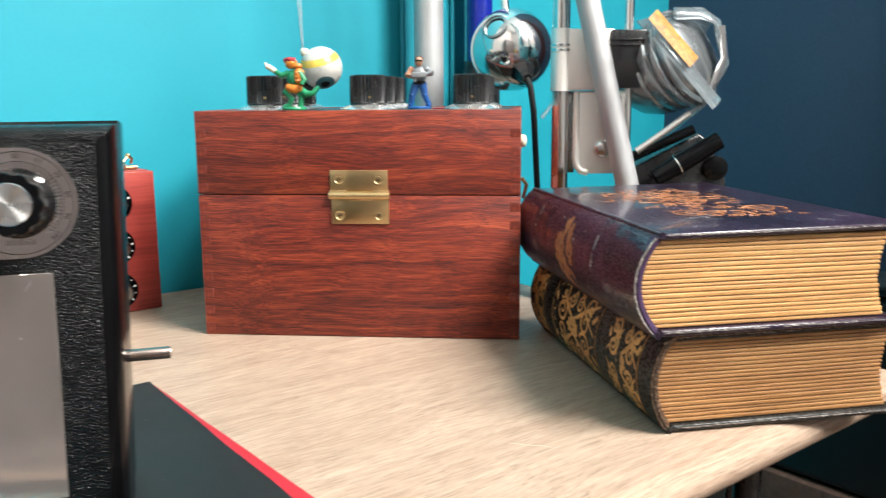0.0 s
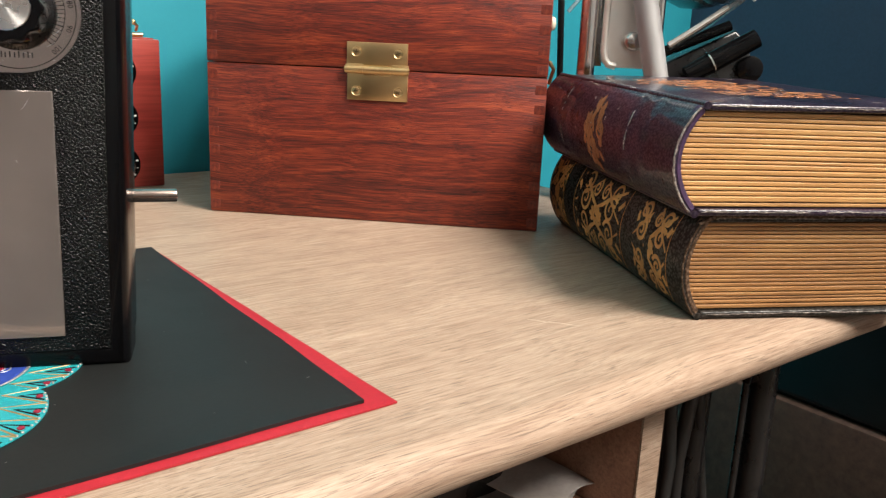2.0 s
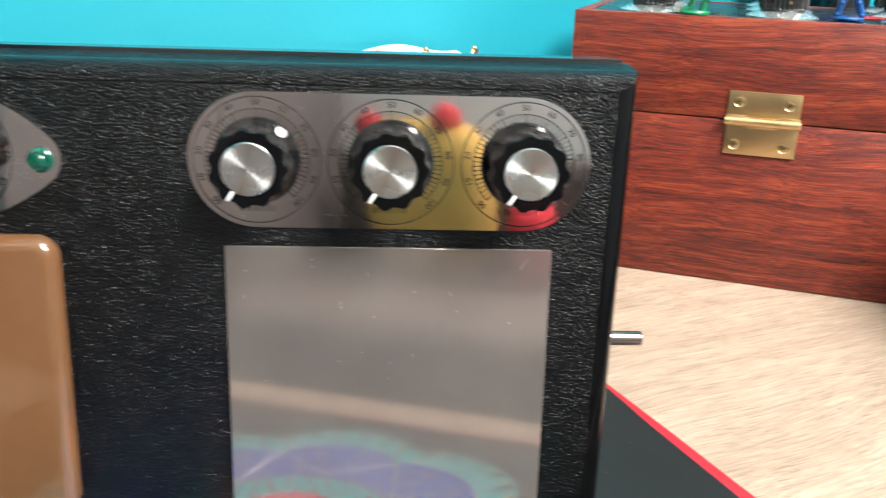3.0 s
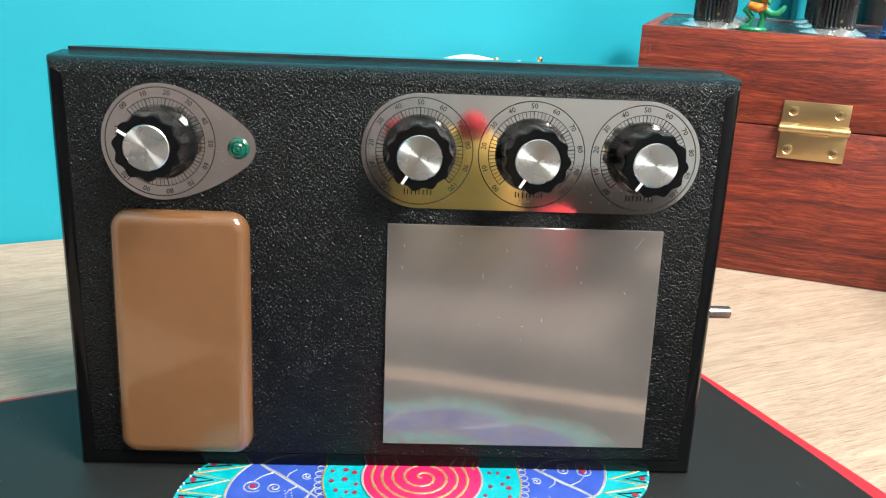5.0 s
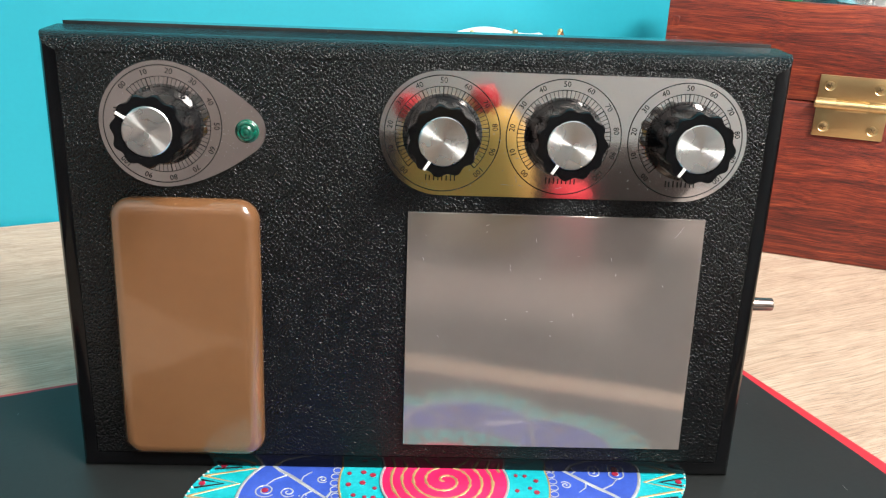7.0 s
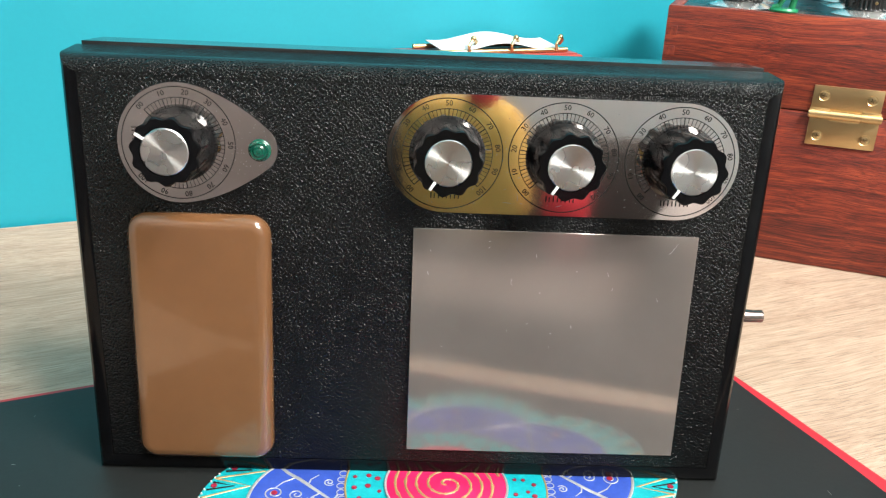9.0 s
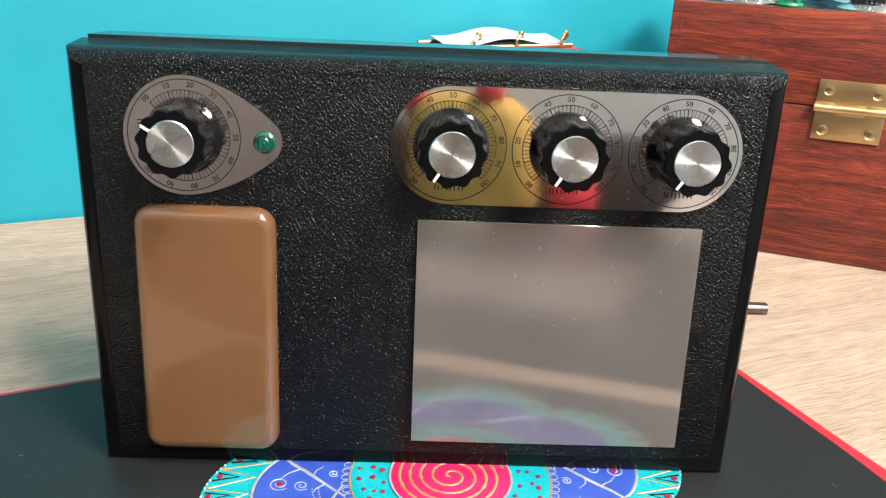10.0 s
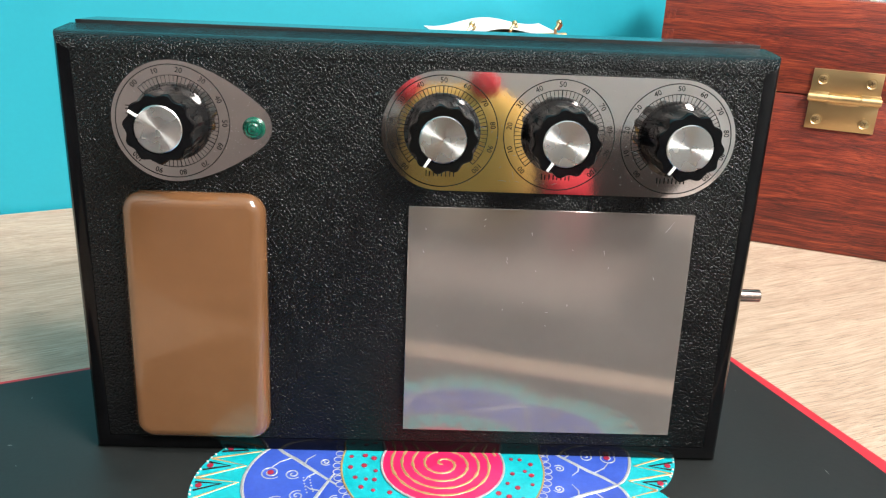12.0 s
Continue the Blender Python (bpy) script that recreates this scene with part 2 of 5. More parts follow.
SHINY_RIM = surface("shiny_black_moulding", (0.002, 0.002, 0.0025), (0.0035, 0.0035, 0.004), 0.16, gloss=0.16, big=30, fine=900, bump=0.05, depth=0.0001)
BLACK_PLASTIC = surface("glossy_black_plastic", (0.003, 0.003, 0.0035), (0.004, 0.004, 0.0045), 0.09, gloss=0.14, big=30, fine=900, bump=0.01, depth=0.0001, spread=0.02)
BLACK_SATIN = surface("satin_black_plastic", (0.008, 0.008, 0.0085), (0.015, 0.015, 0.016), 0.28, gloss=0.5, big=30, fine=700, bump=0.1)
RUBBER = surface("black_rubber", (0.010, 0.010, 0.010), (0.018, 0.018, 0.018), 0.6, big=20, fine=600)
BROWN_PLATE = surface("glossy_brown_enamel", (0.122, 0.055, 0.0235), (0.138, 0.064, 0.0275), 0.14, big=9, fine=90, bump=0.03, depth=0.0003, coat=0.6, grit=0.93)
ALUMINIUM = metal("satin_aluminium_sheet", (0.345, 0.300, 0.278), 0.08, 0.05, pure=0.72)
MIRROR_PLATE = metal("scratched_mirror_aluminium", (0.90, 0.84, 0.815), 0.05, 0.12, (1, 1, 1), 260)
SPUN = metal("spun_aluminium", (0.80, 0.79, 0.78), 0.26, 0.10, turned=True)
CHROME = metal("chrome", (0.80, 0.78, 0.76), 0.12, 0.05)
STEEL = metal("brushed_nickel", (0.93, 0.90, 0.86), 0.50, 0.1, (1, 1, 0.02))
GREY_TUBE = metal("matt_aluminium_tube", (0.50, 0.495, 0.50), 0.5, 0.15, pure=0.5)
BRASS = metal("worn_brass", (0.62, 0.44, 0.225), 0.32, 0.3)
DULL_CHROME = metal("dull_dark_chrome", (0.36, 0.37, 0.375), 0.24, 0.1, pure=0.85)
INK = surface("black_ink", (0.010, 0.009, 0.009), (0.016, 0.015, 0.014), 0.6, gloss=0.08)
WHITE_MARK = surface("white_pointer_paint", (0.75, 0.74, 0.72), (0.85, 0.84, 0.82), 0.3)
GREEN_LENS, nt_, b_ = graph("green_lamp_lens")
nt_.links.new(ramp(nt_, noise_tex(nt_, coords(nt_), 300, 2), [(0.3, (0.0, 0.055, 0.034)), (0.7, (0.0, 0.095, 0.060))]), b_.inputs["Base Color"])
b_.inputs["Roughness"].default_value, b_.inputs["Transmission Weight"].default_value, b_.inputs["Coat Weight"].default_value = 0.20, 0.25, 0.1
LINT = surface("grey_lint", (0.13, 0.13, 0.12), (0.26, 0.25, 0.235), 0.8)
RED_CARD = surface("red_card", (0.35, 0.010, 0.020), (0.41, 0.014, 0.026), 0.5, big=20, fine=500)
BLACK_CARD = surface("matt_black_card", (0.0070, 0.0079, 0.0079), (0.0108, 0.0120, 0.0119), 0.50, gloss=0.34, big=9, fine=350, bump=0.12)
TURQUOISE = surface("turquoise_acrylic_paint", (0.0, 0.27, 0.31), (0.01, 0.33, 0.375), 0.4, big=60, fine=500)
COBALT = surface("cobalt_blue_acrylic_paint", (0.020, 0.052, 0.30), (0.034, 0.078, 0.38), 0.4, big=60, fine=500)
MAGENTA = surface("crimson_pink_acrylic_paint", (0.50, 0.008, 0.065), (0.58, 0.014, 0.095), 0.4, big=60, fine=500)
GOLD_PAINT = surface("dull_gold_paint", (0.30, 0.20, 0.08), (0.42, 0.29, 0.13), 0.4, 0.3, big=80, fine=500)
SILVER_PAINT = surface("silver_paint", (0.34, 0.35, 0.37), (0.48, 0.49, 0.51), 0.35, 0.4, big=80, fine=500)
DARK_RED_DOT = surface("dark_red_paint", (0.22, 0.01, 0.03), (0.30, 0.015, 0.04), 0.4)
PURPLE_LEATHER = leather("worn_purple_black_leather", (0.011, 0.0068, 0.0135), (0.032, 0.0185, 0.0380), 0.30, 620, 0.05, 0.0003, coat=0.5, worn=1.05, dull=0.96)
BLACK_BOOK = leather("worn_black_leather", (0.010, 0.0092, 0.0085), (0.026, 0.023, 0.020), 0.40, 520, 0.14, 0.0003, coat=0.12, worn=1.1, dull=0.9)
WORN_EDGE = leather("rubbed_brown_leather", (0.05, 0.028, 0.018), (0.15, 0.09, 0.055), 0.5, 500, 0.4, 0.0004)
GILT = surface("faded_gilt_tooling", (0.46, 0.195, 0.060), (0.76, 0.37, 0.120), 0.42, 0.1, big=60, fine=400, bump=0.3)
COPPER_GILT = surface("faded_copper_tooling", (0.24, 0.080, 0.035), (0.52, 0.20, 0.075), 0.44, 0.1, big=60, fine=400, bump=0.3)
WORN_PALE = leather("rubbed_pale_edge", (0.16, 0.13, 0.12), (0.46, 0.41, 0.38), 0.5, 500, 0.4, 0.0004)
# Browner pages; the upper book's shade is put into the darker tone.
AGED_SHADED_PAGES = wood("browned_shaded_page_edges", [(0.30, (0.20, 0.085, 0.026)), (0.48, (0.31, 0.145, 0.048)), (0.68, (0.40, 0.210, 0.076))], (10.0, 60.0), (30.0, 700.0), 0.48, 0.4, pores=0.3, share=0.3)
SMOKED_PLASTIC = surface("smoked_dark_plastic", (0.007, 0.011, 0.013), (0.010, 0.016, 0.019), 0.35, gloss=0.2, big=12, fine=300, bump=0.05)
CRIMSON_CLOTH = surface("dark_crimson_cloth", (0.085, 0.014, 0.024), (0.12, 0.022, 0.034), 0.9, big=20, fine=500, bump=0.4)
PURPLE_CLOTH = surface("purple_headband_cloth", (0.024, 0.008, 0.036), (0.055, 0.018, 0.075), 0.7, big=90, fine=600, bump=0.4)
PAGES = wood("gilded_page_edges", [(0.30, (0.36, 0.170, 0.056)), (0.48, (0.50, 0.260, 0.092)), (0.68, (0.60, 0.340, 0.130))], (10.0, 60.0), (30.0, 700.0), 0.45, 0.4, pores=0.2, share=0.3)
IVORY = surface("ivory_plastic", (0.62, 0.57, 0.44), (0.72, 0.67, 0.54), 0.3)
TOY_GREEN = surface("green_toy_plastic", (0.01, 0.16, 0.07), (0.02, 0.24, 0.10), 0.3)
TOY_ORANGE = surface("orange_toy_plastic", (0.50, 0.15, 0.02), (0.62, 0.22, 0.03), 0.35)
TOY_BLUE = surface("blue_toy_plastic", (0.012, 0.07, 0.24), (0.02, 0.10, 0.32), 0.35)
TOY_GREY = surface("grey_toy_plastic", (0.16, 0.17, 0.18), (0.30, 0.31, 0.32), 0.35)
TOY_SKIN = surface("tan_toy_plastic", (0.36, 0.17, 0.10), (0.44, 0.22, 0.13), 0.4)
PEARL = surface("pearly_white_paint", (0.44, 0.42, 0.39), (0.54, 0.52, 0.48), 0.25, big=60)
YELLOW_PAINT = surface("yellow_paint", (0.62, 0.42, 0.05), (0.72, 0.52, 0.10), 0.3)
DEEP_BLUE = surface("deep_blue_enamel", (0.006, 0.014, 0.20), (0.010, 0.022, 0.28), 0.18, coat=0.4)
PAPER = surface("pale_grey_paper", (0.30, 0.27, 0.255), (0.38, 0.345, 0.33), 0.55, big=30)
SHEET = surface("pale_blue_grey_sheet", (0.55, 0.57, 0.58), (0.68, 0.70, 0.71), 0.55, big=30)
ACRYLIC = clear("clear_blue_grey_acrylic", (0.50, 0.56, 0.59), through=0.85)
FROSTED = clear("clear_cord", (0.85, 0.87, 0.88), 0.15)
AMBER = surface("amber_label", (0.26, 0.09, 0.012), (0.50, 0.26, 0.06), 0.5, big=220, fine=600)
TAUPE_CLOTH = surface("taupe_upholstery", (0.255, 0.210, 0.195), (0.30, 0.25, 0.23), 0.9, big=9, fine=500, bump=0.4)
BROWN_CLOTH = surface("dark_brown_cloth", (0.040, 0.028, 0.025), (0.060, 0.043, 0.038), 0.9, big=8, fine=500, bump=0.4)
YELLOW_CLOTH = surface("mustard_cushion_cloth", (0.62, 0.35, 0.085), (0.70, 0.42, 0.12), 0.9, big=9, fine=500, bump=0.4)
RED_CLOTH = surface("red_cushion_cloth", (0.50, 0.02, 0.03), (0.60, 0.03, 0.045), 0.9, big=9, fine=500, bump=0.4)
CHEST_WOOD = wood("dark_brown_wood", [(0.33, (0.036, 0.017, 0.011)), (0.5, (0.058, 0.030, 0.020)), (0.66, (0.078, 0.043, 0.029))], (3.0, 7.0), (3.0, 60.0), 0.7, 0.2, turn=(0, 90, 0), pores=0.3)
WARDROBE_GREY = surface("grey_taupe_lacquer", (0.122, 0.103, 0.100), (0.158, 0.134, 0.130), 0.5, big=4.0, fine=200)
DARK_IRIS = surface("dark_green_iris_paint", (0.02, 0.07, 0.085), (0.035, 0.11, 0.125), 0.3)
SKIRT = metal("plated_metal", (0.66, 0.65, 0.64), 0.22, 0.1, pure=0.85)
ROD = metal("tarnished_steel", (0.34, 0.27, 0.24), 0.22, 0.1)
MATT_BLACK = surface("matt_black_plastic", (0.018, 0.017, 0.017), (0.026, 0.025, 0.025), 0.7, gloss=0.12, big=20, fine=500)


# ---- building blocks ----
def joined(bm, other, m=None):
    """Add a bmesh to another one, moved by m."""
    if m is not None:
        bmesh.ops.transform(other, matrix=m, verts=other.verts)
    data = bpy.data.meshes.new("tmp")
    other.to_mesh(data)
    other.free()
    bm.from_mesh(data)
    bpy.data.meshes.remove(data)
    return bm


def block(x0, x1, y0, y1, z0, z1, bevel=0.0, seg=2):
    bm = bmesh.new()
    bmesh.ops.create_cube(bm, size=1.0, matrix=Matrix.LocRotScale(((x0 + x1) / 2, (y0 + y1) / 2, (z0 + z1) / 2), None, (abs(x1 - x0), abs(y1 - y0), abs(z1 - z0))))
    if bevel:
        bmesh.ops.bevel(bm, geom=bm.edges[:], offset=bevel, segments=seg, affect="EDGES", profile=0.5)
    return bm


def lathe(profile, seg=48, lobes=0, closed=True):
    """Turn (radius, z[, lobe depth]) rows round z; lobes scallop the rim."""
    bm = bmesh.new()
    rings = []
    for r, z, *amp in profile:
        k = amp[0] if amp else 0.0
        rings.append([bm.verts.new((r * (1 - k * (0.5 + 0.5 * math.cos(lobes * a))) * math.cos(a), r * (1 - k * (0.5 + 0.5 * math.cos(lobes * a))) * math.sin(a), z))
                      for a in (2 * math.pi * i / seg for i in range(seg))])
    for low, high in zip(rings, rings[1:]):
        for i in range(seg):
            j = (i + 1) % seg
            bm.faces.new((low[i], low[j], high[j], high[i]))
    if closed:
        bm.faces.new(rings[0][::-1])
        bm.faces.new(rings[-1])
    return bm


def tube(points, r, seg=12, cap=True, flat=1.0):
    """A round bar along a line of points; r is one radius or one for each point."""
    bm = bmesh.new()
    pts = [Vector(p) for p in points]
    radii = r if isinstance(r, (list, tuple)) else [r] * len(pts)
    rings, side = [], None
    for i, p in enumerate(pts):
        way = (pts[min(i + 1, len(pts) - 1)] - pts[max(i - 1, 0)]).normalized()
        if side is None:
            side = way.orthogonal().normalized()
        side = (side - way * side.dot(way)).normalized()
        up = way.cross(side)
        rings.append([bm.verts.new(p + radii[i] * (math.cos(a) * side + flat * math.sin(a) * up)) for a in (2 * math.pi * k / seg for k in range(seg))])
    for low, high in zip(rings, rings[1:]):
        for i in range(seg):
            j = (i + 1) % seg
            bm.faces.new((low[i], low[j], high[j], high[i]))
    if cap:
        bm.faces.new(rings[0][::-1])
        bm.faces.new(rings[-1])
    return bm


def slab(outline, z0, z1, bevel=0.0):
    """A plate with a drawn outline in x and y."""
    bm = bmesh.new()
    low = [bm.verts.new((x, y, z0)) for x, y in outline]
    high = [bm.verts.new((x, y, z1)) for x, y in outline]
    n = len(outline)
    bm.faces.new(low[::-1])
    top = bm.faces.new(high)
    for i in range(n):
        bm.faces.new((low[i], low[(i + 1) % n], high[(i + 1) % n], high[i]))
    if bevel:
        bmesh.ops.bevel(bm, geom=list(top.edges), offset=bevel, segments=3, affect="EDGES", profile=0.5)
    return bm


def ribbon(points, width, height=0.0002, place=None, closed=False):
    """A flat painted line along 2D points; place turns (a, b, height) into a point."""
    place = place or (lambda a, b, h: (a, b, h))
    bm = bmesh.new()
    pts = [Vector(p) for p in points]
    rows = []
    n = len(pts)
    for i, p in enumerate(pts):
        before, after = (pts[i - 1], pts[(i + 1) % n]) if closed else (pts[max(i - 1, 0)], pts[min(i + 1, n - 1)])
        way = after - before
        way = way.normalized() if way.length > 1e-9 else Vector((1, 0))
        w = (width[i] if isinstance(width, (list, tuple)) else width) / 2
        side = Vector((-way.y, way.x)) * w
        rows.append([bm.verts.new(place(*q, h)) for q, h in ((p + side, 0.0), (p + side * 0.6, height), (p - side * 0.6, height), (p - side, 0.0))])
    for i in range(n if closed else n - 1):
        a, b = rows[i], rows[(i + 1) % n]
        for k in range(3):
            bm.faces.new((a[k], b[k], b[k + 1], a[k + 1]))
    return bm


def ball(centre, r, seg=24, squash=(1, 1, 1)):
    bm = bmesh.new()
    bmesh.ops.create_uvsphere(bm, u_segments=seg, v_segments=seg // 2, radius=1.0, matrix=Matrix.LocRotScale(centre, None, [r * s for s in squash]))
    return bm


def lettering(text, size):
    """Flat letters as a mesh, centred on the origin."""
    curve = bpy.data.curves.new("letters", "FONT")
    curve.body, curve.size, curve.align_x, curve.align_y = text, size, "CENTER", "CENTER"
    curve.resolution_u = 2
    ob = bpy.data.objects.new("letters", curve)
    data = ob.to_mesh()
    bm = bmesh.new()
    bm.from_mesh(data)
    ob.to_mesh_clear()
    bpy.data.objects.remove(ob)
    bpy.data.curves.remove(curve)
    return bm


def circle(r, n=48, cx=0.0, cy=0.0, a0=0.0, a1=360.0):
    full = abs(a1 - a0) >= 360
    return [(cx + r * math.cos(radians(a0 + (a1 - a0) * i / (n if full else n - 1))), cy + r * math.sin(radians(a0 + (a1 - a0) * i / (n if full else n - 1)))) for i in range(n)]


def curl(cx, cy, r, turns, start, n=40, hand=1):
    """A spiral from its rim inwards."""
    return [(cx + r * (1 - i / n) ** 0.8 * math.cos(start + hand * turns * 2 * math.pi * i / n), cy + r * (1 - i / n) ** 0.8 * math.sin(start + hand * turns * 2 * math.pi * i / n)) for i in range(n)]


def hull(points):
    pts = sorted(set(points))
    def half(seq):
        out = []
        for p in seq:
            while len(out) > 1 and (out[-1][0] - out[-2][0]) * (p[1] - out[-2][1]) - (out[-1][1] - out[-2][1]) * (p[0] - out[-2][0]) <= 0:
                out.pop()
            out.append(p)
        return out[:-1]
    return half(pts) + half(pts[::-1])


def part(name, bm, material, parent, label="", m=None, smooth=True):
    """Link a bmesh as one mesh object under a thing or part."""
    data = bpy.data.meshes.new(name)
    bmesh.ops.recalc_face_normals(bm, faces=bm.faces[:])
    for f in bm.faces:
        f.smooth = smooth and len(f.verts) <= 6
    bm.to_mesh(data)
    bm.free()
    if smooth:
        data.set_sharp_from_angle(angle=radians(38))
    for one in material if isinstance(material, (list, tuple)) else (material,):
        data.materials.append(one)
    ob = new(name, data)
    ob.parent = parent
    if m is not None:
        ob.matrix_basis = m
    return tagged(ob, label) if label else ob


def thing(name, label, category, m=None, group="", kind=""):
    ob = new(name)
    ob.empty_display_size = 0.05
    ob.matrix_basis = m or Matrix.Identity(4)
    return tagged(ob, label, category, group, kind)


def single(name, bm, material, label, category, m=None, group="", kind="", smooth=True):
    """A thing that is one mesh."""
    return tagged(part(name, bm, material, None, "", m, smooth), label, category, group, kind)


def again(ob, m, parent=None):
    """The same mesh once more, as an object of its own."""
    c = ob.copy()
    scene.collection.objects.link(c)
    c.parent = parent or ob.parent
    c.matrix_basis = m
    return c


FACE = Matrix.Rotation(radians(90), 4, "X")


# ---- the room ----
T = 0.12


def walls():
    single("floor", block(ROOM_X0 - T, ROOM_X1 + T, ROOM_Y0 - T, ROOM_Y1 + T, FLOOR_Z - 0.1, FLOOR_Z), FLOOR_WOOD, "brown wooden floor under the desk", "floor", kind="structure")
    rx0, rx1, ry0, ry1 = UNSEEN_ROOF_WINDOW
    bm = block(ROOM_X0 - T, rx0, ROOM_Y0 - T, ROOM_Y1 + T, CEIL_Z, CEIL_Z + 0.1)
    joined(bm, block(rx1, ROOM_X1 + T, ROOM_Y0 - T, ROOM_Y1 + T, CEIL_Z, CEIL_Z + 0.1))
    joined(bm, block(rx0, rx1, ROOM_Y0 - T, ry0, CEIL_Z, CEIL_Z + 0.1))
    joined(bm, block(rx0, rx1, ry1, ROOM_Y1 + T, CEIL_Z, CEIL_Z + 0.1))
    single("ceiling", bm, CEILING_WHITE, "plain pale painted ceiling with an added roof opening", "ceiling", kind="structure")
    w = thing("unseen_roof_window", "unseen roof window added for steep daylight", "window", kind="structure")
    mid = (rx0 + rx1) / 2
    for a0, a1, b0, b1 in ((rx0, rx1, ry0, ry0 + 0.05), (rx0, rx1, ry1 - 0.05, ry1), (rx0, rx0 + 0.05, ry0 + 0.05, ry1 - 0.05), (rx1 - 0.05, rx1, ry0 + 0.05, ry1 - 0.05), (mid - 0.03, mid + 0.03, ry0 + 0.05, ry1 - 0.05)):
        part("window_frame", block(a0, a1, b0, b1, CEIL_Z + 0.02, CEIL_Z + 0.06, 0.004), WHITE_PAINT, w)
    single("wall_north", block(ROOM_X0 - T, PIER_X + T, ROOM_Y1, ROOM_Y1 + T, FLOOR_Z, CEIL_Z), TEAL, "bright teal painted wall behind the desk", "wall", kind="structure")
    single("wall_west", block(ROOM_X0 - T, ROOM_X0, ROOM_Y0, ROOM_Y1, FLOOR_Z, CEIL_Z), PLASTER, "plain warm white painted wall", "wall", kind="structure")
    bm = block(PIER_X, PIER_X + T, PIER_Y, ROOM_Y1, FLOOR_Z, CEIL_Z)
    joined(bm, block(PIER_X + T, ROOM_X1 + T, PIER_Y, PIER_Y + T, FLOOR_Z, CEIL_Z))
    single("wall_east", bm, NAVY, "dark navy painted side wall", "wall", kind="structure")
    single("wall_alcove", block(ROOM_X1, ROOM_X1 + T, ROOM_Y0, PIER_Y, FLOOR_Z, CEIL_Z), PLASTER, "plain warm white painted wall", "wall", kind="structure")
    bm = bmesh.new()
    left = ROOM_X0 - T
    for x0, x1, z0, z1 in sorted(WINDOWS):
        joined(bm, block(left, x0, ROOM_Y0 - T, ROOM_Y0, FLOOR_Z, CEIL_Z))
        joined(bm, block(x0, x1, ROOM_Y0 - T, ROOM_Y0, FLOOR_Z, z0))
        joined(bm, block(x0, x1, ROOM_Y0 - T, ROOM_Y0, z1, CEIL_Z))
        left = x1
    joined(bm, block(left, ROOM_X1 + T, ROOM_Y0 - T, ROOM_Y0, FLOOR_Z, CEIL_Z))
    single("wall_south", bm, PLASTER, "plain warm white painted wall with a high window", "wall", kind="structure")
    single("trim", block(PIER_X - 0.014, PIER_X, 0.205, 0.217, -0.32, CEIL_Z, 0.004), GREY_PAINT, "narrow grey vertical trim on the navy wall", "trim", kind="structure")
    bm = bmesh.new()
    rows = [[bm.verts.new((PIER_X - 0.012 - 0.006 * math.sin(0.9 * k) - 0.003 * math.sin(2.3 * k), 0.196 - 0.008 * k, z)) for z in (-0.02, 1.0, 2.4)] for k in range(30)]
    for p, q in zip(rows, rows[1:]):
        for k in range(2):
            bm.faces.new((p[k], p[k + 1], q[k + 1], q[k]))
    bmesh.ops.solidify(bm, geom=bm.faces[:], thickness=0.002)
    single("curtain", bm, CRIMSON_CLOTH, "dark crimson folded curtain hanging on the navy wall", "curtain")
    for k, (x0, x1, z0, z1) in enumerate(WINDOWS):
        w = thing("window_%d" % (k + 1), "white framed window letting daylight in", "window", kind="structure")
        fy0, fy1, mid = ROOM_Y0 - 0.05, ROOM_Y0 - 0.01, (x0 + x1) / 2
        for a0, a1, b0, b1 in ((x0, x1, z0, z0 + 0.05), (x0, x1, z1 - 0.05, z1), (x0, x0 + 0.05, z0 + 0.05, z1 - 0.05), (x1 - 0.05, x1, z0 + 0.05, z1 - 0.05), (mid - 0.03, mid + 0.03, z0 + 0.05, z1 - 0.05)):
            part("window_frame", block(a0, a1, fy0, fy1, b0, b1, 0.004), WHITE_PAINT, w)


walls()


def low_chest():
    t = thing("low_chest", "low plain brown wooden chest against the navy wall", "chest", pose(0.796, -0.334, FLOOR_Z))
    part("body", block(0.0, 0.087, 0.0, 0.83, 0.02, 0.390, 0.004), CHEST_WOOD, t)
    part("plinth", block(0.006, 0.087, 0.01, 0.82, 0.0, 0.019, 0.002), CHEST_WOOD, t)


low_chest()


def dark_corner_block():
    # Added block; makes the wall area above the chest dark.
    t = thing("dark_corner_block", "glossy dark block added to darken the wall above the low chest", "crate", pose(0.806, -0.298, FLOOR_Z + 0.391))
    part("body", block(0.0, 0.074, 0.0, 0.76, 0.0, 0.275, 0.012, 3), SMOKED_PLASTIC, t)
    part("rail", block(-0.006, -0.0005, 0.0, 0.76, 0.165, 0.180, 0.002), SMOKED_PLASTIC, t)
    part("lid", block(-0.007, 0.076, -0.007, 0.767, 0.277, 0.297, 0.008, 3), SMOKED_PLASTIC, t)


dark_corner_block()


# ---- the desk ----
DESK_X0, DESK_X1, DESK_Y0, DESK_Y1 = -1.05, 0.357, -0.010, 0.607


